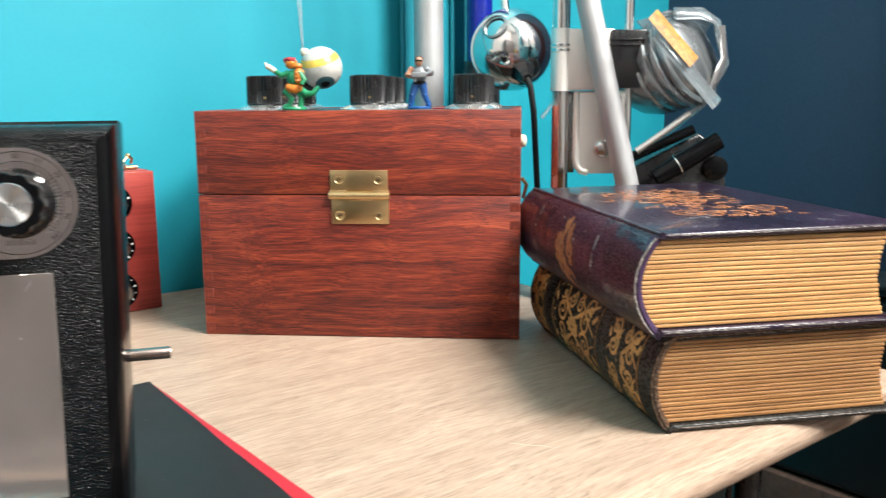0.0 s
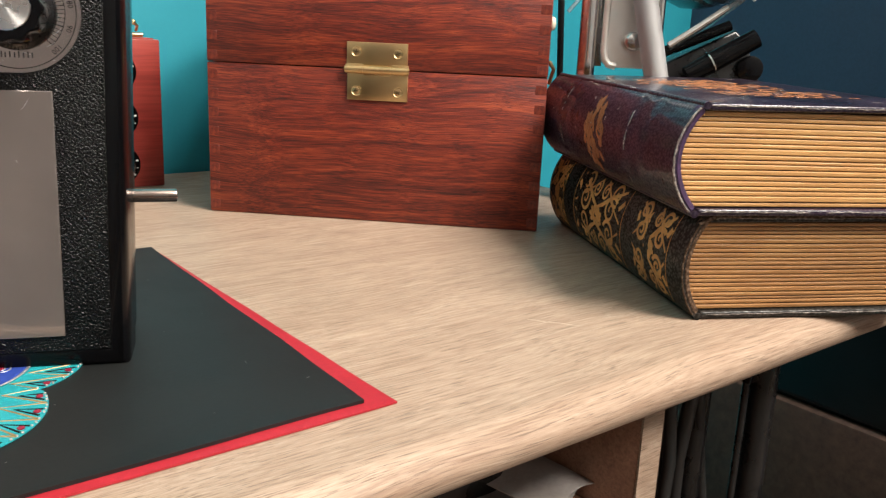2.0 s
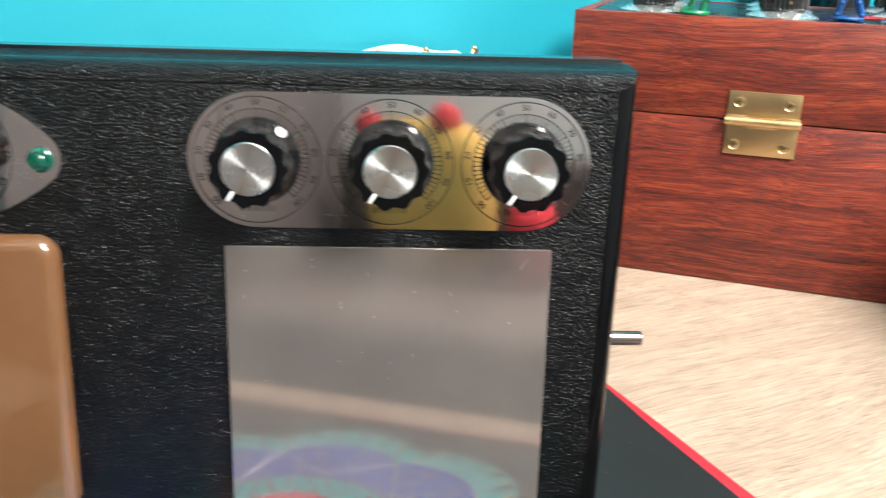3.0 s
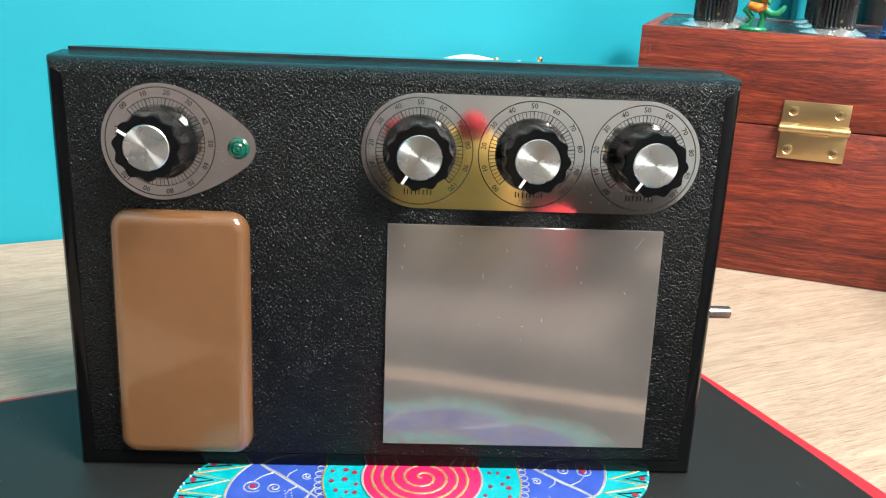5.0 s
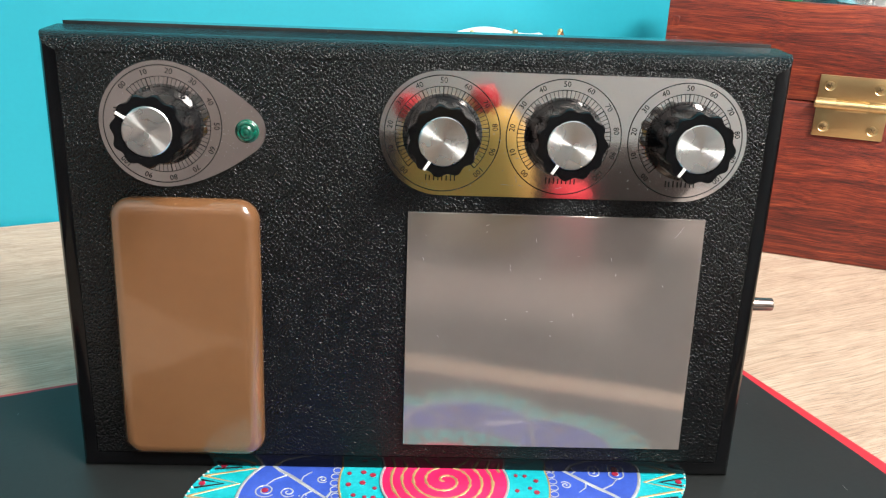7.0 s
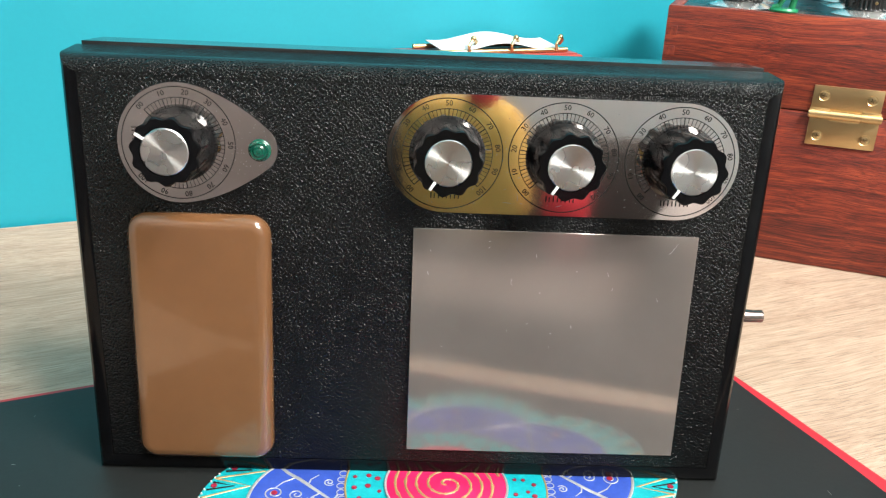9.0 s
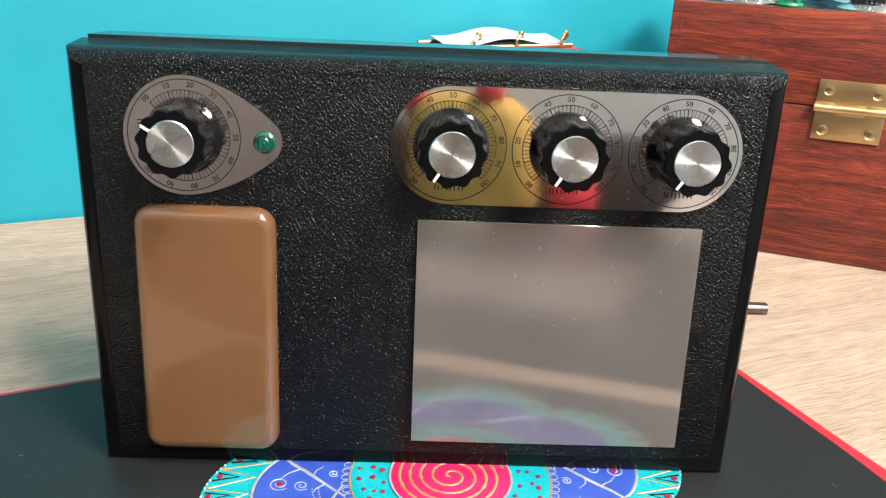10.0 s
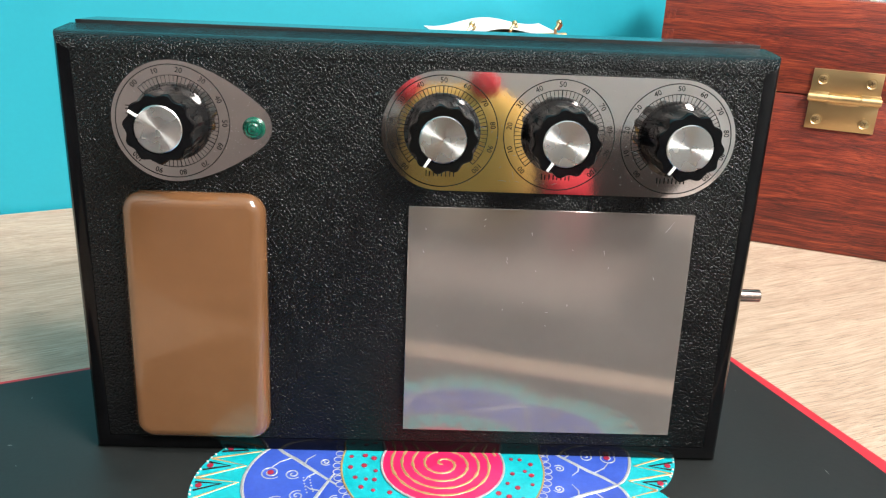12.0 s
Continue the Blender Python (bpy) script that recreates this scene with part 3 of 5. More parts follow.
def desk():
    t = thing("desk", "pale oak laminate desk with a rounded front edge", "desk")
    r = 0.0125
    profile = [(DESK_Y1, -0.025), (DESK_Y1, 0.0)]
    profile += [(DESK_Y0 + 0.016 - 0.016 * math.sin(radians(a)), -r + r * math.cos(radians(a))) for a in range(0, 181, 12)]
    bm = bmesh.new()
    ends = [[bm.verts.new((x, y, z)) for y, z in profile] for x in (DESK_X0, DESK_X1)]
    n = len(profile)
    for i in range(n):
        bm.faces.new((ends[0][i], ends[0][(i + 1) % n], ends[1][(i + 1) % n], ends[1][i]))
    bm.faces.new(ends[0])
    bm.faces.new(ends[1][::-1])
    tip = [e for e in bm.edges if all(abs(v.co.x - DESK_X1) < 1e-5 for v in e.verts)]
    bmesh.ops.bevel(bm, geom=tip, offset=0.004, segments=2, affect="EDGES", profile=0.5)
    part("desktop", bm, OAK, t)
    part("side_panel", block(0.088, 0.107, 0.032, 0.57, FLOOR_Z, -0.0255, 0.0015), PANEL_OAK, t)
    part("side_panel", block(-0.95, -0.931, 0.032, 0.57, FLOOR_Z, -0.0255, 0.0015), PANEL_OAK, t)
    part("edge_band", block(0.0882, 0.1068, 0.0305, 0.0318, FLOOR_Z + 0.001, -0.0258), OAK, t, "pale oak edge band")
    part("back_panel", block(-0.93, 0.087, 0.54, 0.555, -0.45, -0.0255, 0.001), PANEL_OAK, t)
    part("shelf", block(-0.93, 0.087, 0.06, 0.538, -0.134, -0.118, 0.001), PANEL_OAK, t)
    # two short light scratches in the laminate
    for x, y, a, l in ((0.055, 0.075, -52, 0.03), (0.075, 0.352, -50, 0.03)):
        c, s = math.cos(radians(a)), math.sin(radians(a))
        part("scratch", ribbon([(x + c * l * k / 6 + 0.0008 * math.sin(2 * k), y + s * l * k / 6) for k in range(-3, 4)], [0.0002, 0.0008, 0.0011, 0.0008, 0.001, 0.0006, 0.0002], 0.00012), SCRATCHED_OAK, t)


desk()


def under_desk():
    t = thing("metal_trestle", "black metal tube trestle with cables under the desk", "trestle", pose(0.077, 0.010, FLOOR_Z))
    h = -FLOOR_Z - 0.0262
    for x, y, r in ((0.232, 0.075, 0.011), (0.186, 0.10, 0.009), (0.213, 0.12, 0.008)):
        part("leg", tube([(x, y, 0.0), (x, y, h * 0.5), (x, y, h)], r, 16), BLACK_SATIN, t)
    part("cross_bar", block(0.165, 0.25, 0.06, 0.13, h - 0.012, h, 0.003), BLACK_SATIN, t)
    part("hook", tube([(0.192, 0.07, h - 0.012), (0.192, 0.066, h - 0.05), (0.192, 0.066, h - 0.25)], 0.0028, 10), BLACK_SATIN, t)
    part("bolt_head", lathe([(0.0036, 0.0), (0.0036, 0.0012), (0.0024, 0.0022), (0.0004, 0.0024)], 16), CHROME, t, "", Matrix.Translation((0.196, 0.0596, h - 0.020)) @ FACE)
    part("clip", block(0.186, 0.199, 0.060, 0.074, h - 0.06, h - 0.045, 0.002), BLACK_PLASTIC, t)
    # Added black block that covers the wall and keeps this gap dark.
    c = thing("dark_filler_block", "black ribbed block added to darken the gap under the desk", "case", pose(0.0, 0.0, FLOOR_Z))
    part("body", block(0.118, 0.300, 0.150, 0.52, 0.0, h - 0.03, 0.006), MATT_BLACK, c)
    for k in range(8):
        part("rib", block(0.126 + 0.021 * k, 0.138 + 0.021 * k, 0.144, 0.150, 0.02, h - 0.05, 0.002), MATT_BLACK, c)
    rnd = random.Random(4)
    for k in range(6):
        x0, y0 = 0.124 + 0.013 * k, 0.09 + 0.02 * (k % 2)
        pts = [(x0 + 0.010 * math.sin(1.3 * i + k) + 0.004 * i, y0 + 0.006 * math.cos(1.1 * i + k), h - 0.06 * i) for i in range(0, 12)]
        part("cable", tube(pts, rnd.uniform(0.004, 0.0075), 10), RUBBER, t)
    single("document_tray", joined(block(-0.06, 0.050, 0.10, 0.26, -0.1175, -0.100, 0.004), block(-0.05, 0.040, 0.11, 0.22, -0.100, -0.084, 0.004)), BLACK_SATIN, "black plastic tray on the shelf under the desk", "tray")
    rnd = random.Random(9)
    for k, (x, y, a) in enumerate(((0.056, 0.098, 25), (0.061, 0.095, 8))):
        bm = bmesh.new()
        bmesh.ops.create_grid(bm, x_segments=14, y_segments=10, size=0.5)
        for v in bm.verts:
            v.co = Vector((v.co.x * 0.05, v.co.y * 0.075, 0.003 * math.sin(5 * v.co.x + k) + 0.004 * v.co.y * v.co.x + 0.0045))
        bmesh.ops.solidify(bm, geom=bm.faces[:], thickness=0.0006)
        single("paper_sheet", bm, PAPER, "crumpled pale paper sheet on the shelf", "paper", pose(x, y, -0.1165 + 0.008 * k, 0, 0, a), "papers under the desk")


under_desk()


# ---- the card mat and the painted roundel ----
def card_mat():
    t = thing("card_mat", "black card mat glued on a slightly larger red card", "mat", pose(-0.0804, 0.0358, 0.0003))
    def sheet(corners, z0, z1, wave, seed):
        outline, rnd = [], random.Random(seed)
        for (x0, y0), (x1, y1) in zip(corners, corners[1:] + corners[:1]):
            for k in range(24):
                f = k / 24
                nx, ny = (y1 - y0), -(x1 - x0)
                d = wave * (noise.noise((f * 5 + seed, x0 * 9, y0 * 9))) / math.hypot(nx, ny)
                outline.append((x0 + (x1 - x0) * f + nx * d, y0 + (y1 - y0) * f + ny * d))
        return slab(outline, z0, z1)
    part("red_card", sheet([(0.0, 0.0), (0.0, 0.2932), (-0.42, 0.2932), (-0.42, 0.0)], 0.0, 0.0009, 0.0006, 1), RED_CARD, t, "red card showing as a thin border", smooth=False)
    lint, rnd = bmesh.new(), random.Random(31)
    for k in range(70):
        x, y, a, l = rnd.uniform(-0.40, -0.02), rnd.uniform(0.015, 0.28), rnd.uniform(0, 6.28), rnd.choice((0.0003, 0.0004, 0.0006, 0.0010, 0.0018))
        joined(lint, ribbon([(x + l * math.cos(a) * q, y + l * math.sin(a) * q) for q in (-1, 0, 1)], [0.0001, 0.0004, 0.0001], 0.0001, lambda p, q, h: (p, q, 0.00262 + h)))
    tagged(part("lint", lint, LINT, t, "pale lint and scuffs"), kind="stuff")
    part("black_card", sheet([(-0.0130, 0.0062), (-0.0012, 0.2915), (-0.4165, 0.2885), (-0.4165, 0.0045)], 0.0010, 0.0026, 0.0013, 2), BLACK_CARD, t, "matt black card", smooth=False)


card_mat()
MAT_Z = 0.003


def roundel():
    """A lobed painted disc: pink centre with a gold spiral, dotted turquoise ring, blue ring with scrolls, zigzag rim."""
    t = thing("painted_roundel", "hand painted round mandala in pink, turquoise and cobalt blue", "mandala", pose(-0.288, 0.1755, MAT_Z + 0.0002, 0, 0, -31.5))
    def lobed(r0, r1, n=8, m=240, turn=0.0):
        return [((r0 + (r1 - r0) * abs(math.sin(n / 2 * (a - turn))) ** 0.75) * math.cos(a), (r0 + (r1 - r0) * abs(math.sin(n / 2 * (a - turn))) ** 0.75) * math.sin(a)) for a in (2 * math.pi * i / m for i in range(m))]
    outer, inner = lobed(0.0990, 0.1145), lobed(0.0805, 0.0915)
    part("rim", slab(outer, 0.0, 0.0005), TURQUOISE, t, smooth=False)
    part("scroll_ring", slab(inner, 0.00055, 0.0009), COBALT, t, smooth=False)
    part("dotted_ring", slab(circle(0.047, 96), 0.00095, 0.0013), TURQUOISE, t, smooth=False)
    part("centre", slab(circle(0.0282, 72), 0.00135, 0.0018), MAGENTA, t, smooth=False)
    up = lambda h: (lambda a, b, z: (a, b, z + h))
    part("outline", ribbon(inner, 0.0015, 0.0002, up(0.0009), True), SILVER_PAINT, t)
    part("outline", ribbon(circle(0.0285, 96), 0.0012, 0.0003, up(0.0018), True), SILVER_PAINT, t)
    part("outline", ribbon(circle(0.047, 120), 0.0009, 0.0002, up(0.0013), True), GOLD_PAINT, t)
    part("spiral", ribbon(curl(0, 0, 0.0260, 4.6, 0.4, 260), [0.0013 + 0.0006 * math.sin(0.37 * i) * math.sin(1.9 * i) for i in range(260)], 0.0002, up(0.0018)), GOLD_PAINT, t)
    bm = bmesh.new()
    for i in range(240):
        x, y = outer[i]
        if i % 4 != 3:
            joined(bm, slab(circle(0.00050, 8, x * 0.994, y * 0.994), 0.0005, 0.0011))
    tagged(part("edge_dots", bm, PEARL, t, "white painted dots along the edge"), kind="stuff")
    bm, dark, dots = bmesh.new(), bmesh.new(), bmesh.new()
    teeth = 48
    for k in range(teeth):
        def at(f, g):
            i = int(240 * ((k + f) / teeth)) % 240
            (x0, y0), (x1, y1) = inner[i], outer[i]
            return (x0 + (x1 - x0) * g, y0 + (y1 - y0) * g)
        joined(bm, ribbon([at(0, 0.97), at(0.5, 0.10), at(1.0, 0.97)], 0.0014, 0.0002, up(0.0005)))
        joined(dark, ribbon([at(0.22, 0.93), at(0.5, 0.42), at(0.78, 0.93)], 0.0014, 0.0002, up(0.0005)))
        x, y = at(0.5, 0.84)
        joined(dots, slab(circle(0.0015, 10, x, y), 0.0005, 0.0009))
    tagged(part("zigzag", bm, GOLD_PAINT, t), kind="stuff")
    tagged(part("inner_zigzag", dark, INK, t), kind="stuff")
    tagged(part("rim_dots", dots, DARK_RED_DOT, t), kind="stuff")
    dots, rnd = bmesh.new(), random.Random(3)
    for ring, count in ((0.0325, 22), (0.037, 26), (0.042, 30)):
        for k in range(count):
            a = 2 * math.pi * (k + rnd.uniform(-0.25, 0.25)) / count
            r = ring + rnd.uniform(-0.0012, 0.0012)
            joined(dots, slab(circle(rnd.uniform(0.0009, 0.0014), 9, r * math.cos(a), r * math.sin(a)), 0.0013, 0.0017))
    tagged(part("ring_dots", dots, DARK_RED_DOT, t, "dark red painted dots"), kind="stuff")
    beads = bmesh.new()
    for k in range(66):
        a = 2 * math.pi * k / 66
        joined(beads, ribbon(circle(0.0019, 12, 0.0490 * math.cos(a), 0.0490 * math.sin(a)), 0.0005, 0.0002, up(0.0009), True))
    tagged(part("bead_ring", beads, SILVER_PAINT, t), kind="stuff")
    stems, scrolls, hearts = bmesh.new(), bmesh.new(), bmesh.new()
    for k in range(8):
        base = 45.0 * k
        def ray(r, a):
            return (r * math.cos(radians(base + a)), r * math.sin(radians(base + a)))
        for sgn in (-1, 1):
            # a thick stem from the notch of the ring to the dotted disc, with thin twigs
            joined(stems, ribbon([ray(0.0805, 0), ray(0.0745, 3.5 * sgn), ray(0.0680, 7 * sgn), ray(0.0610, 13 * sgn), ray(0.0550, 20 * sgn), ray(0.0505, 27 * sgn)], [0.0014, 0.0019, 0.0020, 0.0018, 0.0014, 0.0009], 0.0003, up(0.0009)))
            for r, a, r2, a2 in ((0.0700, 5.5, 0.0790, 12), (0.0640, 10, 0.0600, 3), (0.0585, 16, 0.0640, 21)):
                joined(scrolls, ribbon([ray(r, a * sgn), ray((r + r2) / 2 + 0.0012, (a + a2) / 2 * sgn), ray(r2, a2 * sgn)], [0.0009, 0.0007, 0.0003], 0.0002, up(0.0009)))
            for r, a, size, tail in ((0.0790, 14.5, 0.0048, 1.9), (0.0690, 16.0, 0.0036, 1.7), (0.0545, 8.0, 0.0026, 1.6)):
                cx, cy = ray(r, a * sgn)
                joined(scrolls, ribbon(curl(cx, cy, size, tail, radians(base) + 2.6 * sgn, 34, -sgn), [0.0004] * 3 + [0.0007] * 31, 0.0002, up(0.0009)))
        cx, cy = ray(0.0790, 14.5)
        joined(hearts, slab(circle(0.0015, 10, cx, cy), 0.0009, 0.0012))
        for q in range(6):
            for w in range(2):
                x, y = ray(0.0615 + 0.0028 * w, 24 + 1.9 * q - 5)
                joined(scrolls, slab(circle(0.0004, 6, x, y), 0.0009, 0.0012))
    tagged(part("stems", stems, SILVER_PAINT, t), kind="stuff")
    tagged(part("scroll", scrolls, SILVER_PAINT, t), kind="stuff")
    tagged(part("scroll_hearts", hearts, DARK_RED_DOT, t), kind="stuff")


roundel()


# ---- the black control box ----
def knob(parent, x, z, angle):
    """A scalloped black knob with a spun metal cap; angle: where its pointer shows, degrees from straight up, clockwise."""
    k = part("knob", lathe([(0.0160, 0.0), (0.0162, 0.0010), (0.0159, 0.0020), (0.0154, 0.0033), (0.0148, 0.0048), (0.0143, 0.0062, 0.0), (0.0144, 0.0074, 0.05), (0.0144, 0.0185, 0.095), (0.0142, 0.0200, 0.095), (0.0137, 0.0208, 0.08), (0.0099, 0.0208), (0.0097, 0.0200)], 132, 11), BLACK_PLASTIC, parent,
             "glossy black scalloped knob", Matrix.Translation((x, -0.0012, z)) @ FACE @ Matrix.Rotation(radians(-angle), 4, "Z"))
    part("cap", lathe([(0.0096, 0.0195), (0.0096, 0.0207), (0.0092, 0.0211), (0.0030, 0.0210), (0.0004, 0.0209)], 64), SPUN, k, "spun aluminium cap")
    part("pointer", block(-0.0006, 0.0006, 0.0094, 0.0134, 0.0198, 0.0212, 0.0002), WHITE_MARK, k, "white pointer line")
    return k


def dial_scale(plate, cx, cy, turn):
    """Ink rings, ticks and numerals 00 to 100 over three quarters of a circle; turn: degrees clockwise."""
    bm = bmesh.new()
    lift = lambda h: (lambda a, b, z: (a + cx, b + cy, z + h))
    at = lift(0.00065)
    joined(bm, ribbon(circle(0.0236, 96), 0.00042, 0.00006, at, True))
    joined(bm, ribbon(circle(0.0192, 80, 0, 0, -45 - turn, 225 - turn), 0.00032, 0.00006, at))
    for k in range(51):
        a = radians(225 - turn - 270 * k / 50)
        long = k % 5 == 0
        r0, r1 = 0.0160, 0.0192
        joined(bm, ribbon([(r0 * math.cos(a), r0 * math.sin(a)), (r1 * math.cos(a), r1 * math.sin(a))], 0.00042 if long else 0.00024, 0.00006, at))
    part("scale", bm, INK, plate)
    for k in range(11):
        a = 225 - turn - 270 * k / 10
        word = "00" if k == 0 else str(10 * k)
        part("numeral", lettering(word, 0.0032), INK, plate, "", Matrix.Translation((cx + 0.0215 * math.cos(radians(a)), cy + 0.0215 * math.sin(radians(a)), 0.0008)) @ Matrix.Rotation(radians(a - 90), 4, "Z"), smooth=False)
    bm = bmesh.new()
    for k, f in enumerate((-0.0062, -0.0048, -0.0030, -0.0012, 0.0004, 0.0022, 0.0040, 0.0056)):
        joined(bm, block(f - 0.00022, f + 0.00022, -0.0192, -0.0166 - 0.0004 * (k % 2), 0.0006, 0.00075))
    bmesh.ops.rotate(bm, verts=bm.verts, cent=(0, 0, 0), matrix=Matrix.Rotation(radians(-turn), 3, "Z"))
    bmesh.ops.translate(bm, verts=bm.verts, vec=(cx, cy, 0))
    part("maker_mark", bm, INK, plate, smooth=False)


def control_box():
    t = thing("control_box", "black vinyl covered control box with four dials and a metal plate", "control box", pose(-0.2991, 0.1894, 0.0, -5.2, 0, -22.9))
    def frame_ring(levels):
        bm = bmesh.new()
        rings = []
        for xt, xb, zt, zb, y in levels:
            rings.append([bm.verts.new(p) for p in ((-xb, y, zb), (xb, y, zb), (xt, y, zt), (-xt, y, zt))])
        for a, b in zip(rings, rings[1:]):
            for i in range(4):
                bm.faces.new((a[i], a[(i + 1) % 4], b[(i + 1) % 4], b[i]))
        bm.faces.new(rings[0])
        bm.faces.new(rings[-1][::-1])
        return bm
    shell = frame_ring([(0.1430, 0.1395, 0.1852, 0.0118, 0.0032), (0.1434, 0.1399, 0.1857, 0.0112, 0.0012), (0.1439, 0.1404, 0.1864, 0.0106, -0.0002), (0.1489, 0.1453, 0.1892, 0.0052, 0.0000), (0.1501, 0.1465, 0.1912, 0.0038, 0.0011), (0.1510, 0.1474, 0.1929, 0.0029, 0.0028), (0.1516, 0.1479, 0.1937, 0.0026, 0.0048), (0.1519, 0.1482, 0.1941, 0.0026, 0.0072), (0.1532, 0.1486, 0.1958, 0.0046, 0.0270), (0.1524, 0.1478, 0.1950, 0.0056, 0.0282)])
    for f in shell.faces:
        f.material_index = 1 if abs(f.calc_center_median().x) > 0.12 or f.calc_center_median().z < 0.02 else 0
    part("front_shell", shell, (BLACK_LEATHER, SHINY_RIM), t, smooth=True)
    back = frame_ring([(0.1512, 0.1462, 0.1945, 0.0070, 0.0284), (0.1518, 0.1468, 0.1972, 0.0072, 0.0292), (0.1518, 0.1472, 0.1974, 0.0095, 0.0560), (0.1490, 0.1440, 0.1940, 0.0120, 0.0600)])
    part("back_shell", back, BLACK_RIM, t)
    panel = slab([(-0.1403, 0.0108), (0.1403, 0.0108), (0.1438, 0.1861), (-0.1438, 0.1861)], 0.0, 0.0048, 0.0004)
    part("front_panel", panel, BLACK_LEATHER, t, "grained black vinyl front", Matrix.Translation((0, 0.0044, 0)) @ FACE)
    for x in (-0.125, 0.125):
        part("foot", lathe([(0.006, 0.0), (0.0065, 0.0008), (0.006, 0.0034)], 20), RUBBER, t, "", Matrix.Translation((x, 0.014, 0.0042)))
        part("foot", lathe([(0.006, 0.0), (0.0065, 0.0008), (0.006, 0.0060)], 20), RUBBER, t, "", Matrix.Translation((x, 0.050, 0.0075)))
    # three dials on one long plate
    y = -0.0005
    zc = 0.1583
    strip = circle(0.0254, 28, 0.0093, 0, 90, 270) + circle(0.0254, 28, 0.1093, 0, -90, 90)
    plate = part("dial_plate", slab(strip, 0.0, 0.0006, 0.0002), MIRROR_PLATE, t, "scratched mirror finish dial plate", Matrix.Translation((0, y, zc)) @ FACE)
    for x in (0.0095, 0.0592, 0.1092):
        dial_scale(plate, x, 0.0, 0)
    for x, a in ((0.0095, 213), (0.0592, 213), (0.1092, 215)):
        knob(t, x, zc, a)
    # the single dial on its drop-shaped plate
    drop = hull([p for k in range(9) for p in circle(0.0254 - 0.0146 * (k / 8) ** 1.35, 72, -0.1032 + 0.0304 * k / 8, 0.0003 - 0.0011 * k / 8)])
    plate = part("dial_plate", slab(drop, 0.0, 0.0006, 0.0002), MIRROR_PLATE, t, "drop shaped mirror finish dial plate", Matrix.Translation((0, y, zc)) @ FACE)
    dial_scale(plate, -0.1032, 0.0003, 90)
    knob(t, -0.1032, zc + 0.0003, 302)
    lens = part("indicator_lamp", lathe([(0.0043, 0.0), (0.0043, 0.0010), (0.0040, 0.0022), (0.0034, 0.0030), (0.0027, 0.0028), (0.0020, 0.0034), (0.0012, 0.0032), (0.0005, 0.0036)], 36), GREEN_LENS, t, "unlit green ribbed lamp lens", Matrix.Translation((-0.0694, -0.0012, 0.1570)) @ FACE)
    part("bezel", lathe([(0.0048, 0.0), (0.0048, 0.0005), (0.0043, 0.0009)], 36), GREEN_LENS, lens)
    # brown touch plate and bare metal plate
    def rounded(x0, x1, y0, y1, r):
        return circle(r, 9, x1 - r, y1 - r, 0, 90) + circle(r, 9, x0 + r, y1 - r, 90, 180) + circle(r, 9, x0 + r, y0 + r, 180, 270) + circle(r, 9, x1 - r, y0 + r, 270, 359.99)
    def pillowed(x0, x1, y0, y1, r, h, b):
        """A plate with round corners and a softly rounded rim, from nested outlines."""
        bm = bmesh.new()
        rings = []
        for a in [None] + list(range(0, 91, 18)):
            d, z = (0.0, 0.0) if a is None else (b * (1 - math.cos(radians(a))), h - b + b * math.sin(radians(a)))
            rings.append([bm.verts.new((x, y, z)) for x, y in rounded(x0 + d, x1 - d, y0 + d, y1 - d, r - d)])
        for low, high in zip(rings, rings[1:]):
            for i in range(len(low)):
                j = (i + 1) % len(low)
                bm.faces.new((low[i], low[j], high[j], high[i]))
        bm.faces.new(rings[-1])
        bm.faces.new(rings[0][::-1])
        return bm
    part("touch_plate", pillowed(-0.1267, -0.0652, 0.0119, 0.1287, 0.0088, 0.0064, 0.0058), BROWN_PLATE, t, "glossy brown enamelled plate", Matrix.Translation((0, y, 0)) @ FACE)
    part("metal_plate", block(-0.0037, 0.1218, 0.0182, 0.1256, 0.0, 0.0011, 0.00025, 1), ALUMINIUM, t, "bare satin aluminium plate", Matrix.Translation((0, y, 0.1256)) @ Matrix.Rotation(radians(-0.55), 4, "X") @ Matrix.Translation((0, 0, -0.1256)) @ FACE)
    # hair scratches and specks on the bright plates
    rnd = random.Random(23)
    bm = bmesh.new()
    for k in range(360):
        fine = k > 34
        if k % 12 == 0:
            x, z, lift, l = rnd.uniform(0.0, 0.118), rnd.uniform(0.030, 0.122), 0.0016, rnd.uniform(0.0006, 0.002 if fine else 0.007)
        elif k % 12 < 7:
            x, z, lift, l = rnd.uniform(-0.008, 0.128), zc + rnd.uniform(-0.0215, 0.0215), 0.0007, rnd.uniform(0.0003, 0.0012 if fine else 0.004)
        else:
            x, z, lift, l = rnd.uniform(-0.122, -0.066), zc + rnd.uniform(-0.012, 0.015), 0.0007, rnd.uniform(0.0002, 0.0005)
        a = rnd.choice((0.6, 1.4, 1.9, 2.8)) + rnd.gauss(0, 0.3)
        joined(bm, ribbon([(x + l * math.cos(a + 0.03 * q) * q / 4, z + l * math.sin(a + 0.03 * q) * q / 4) for q in range(5)], [0.00004, 0.00010, 0.00013, 0.00009, 0.00004], 0.00003, lambda a, b, h, d=lift: (a, y - d - h, b)))
    tagged(part("hair_scratch", bm, SILVER_PAINT, t), kind="stuff")
    side = Matrix.Rotation(radians(90), 4, "Y")
    part("rod", lathe([(0.0032, -0.004), (0.0032, 0.0190), (0.0030, 0.0196), (0.0006, 0.0196)], 28), ROD, t, "short tarnished steel rod", Matrix.Translation((0.1505, 0.0325, 0.0770)) @ side)


control_box()


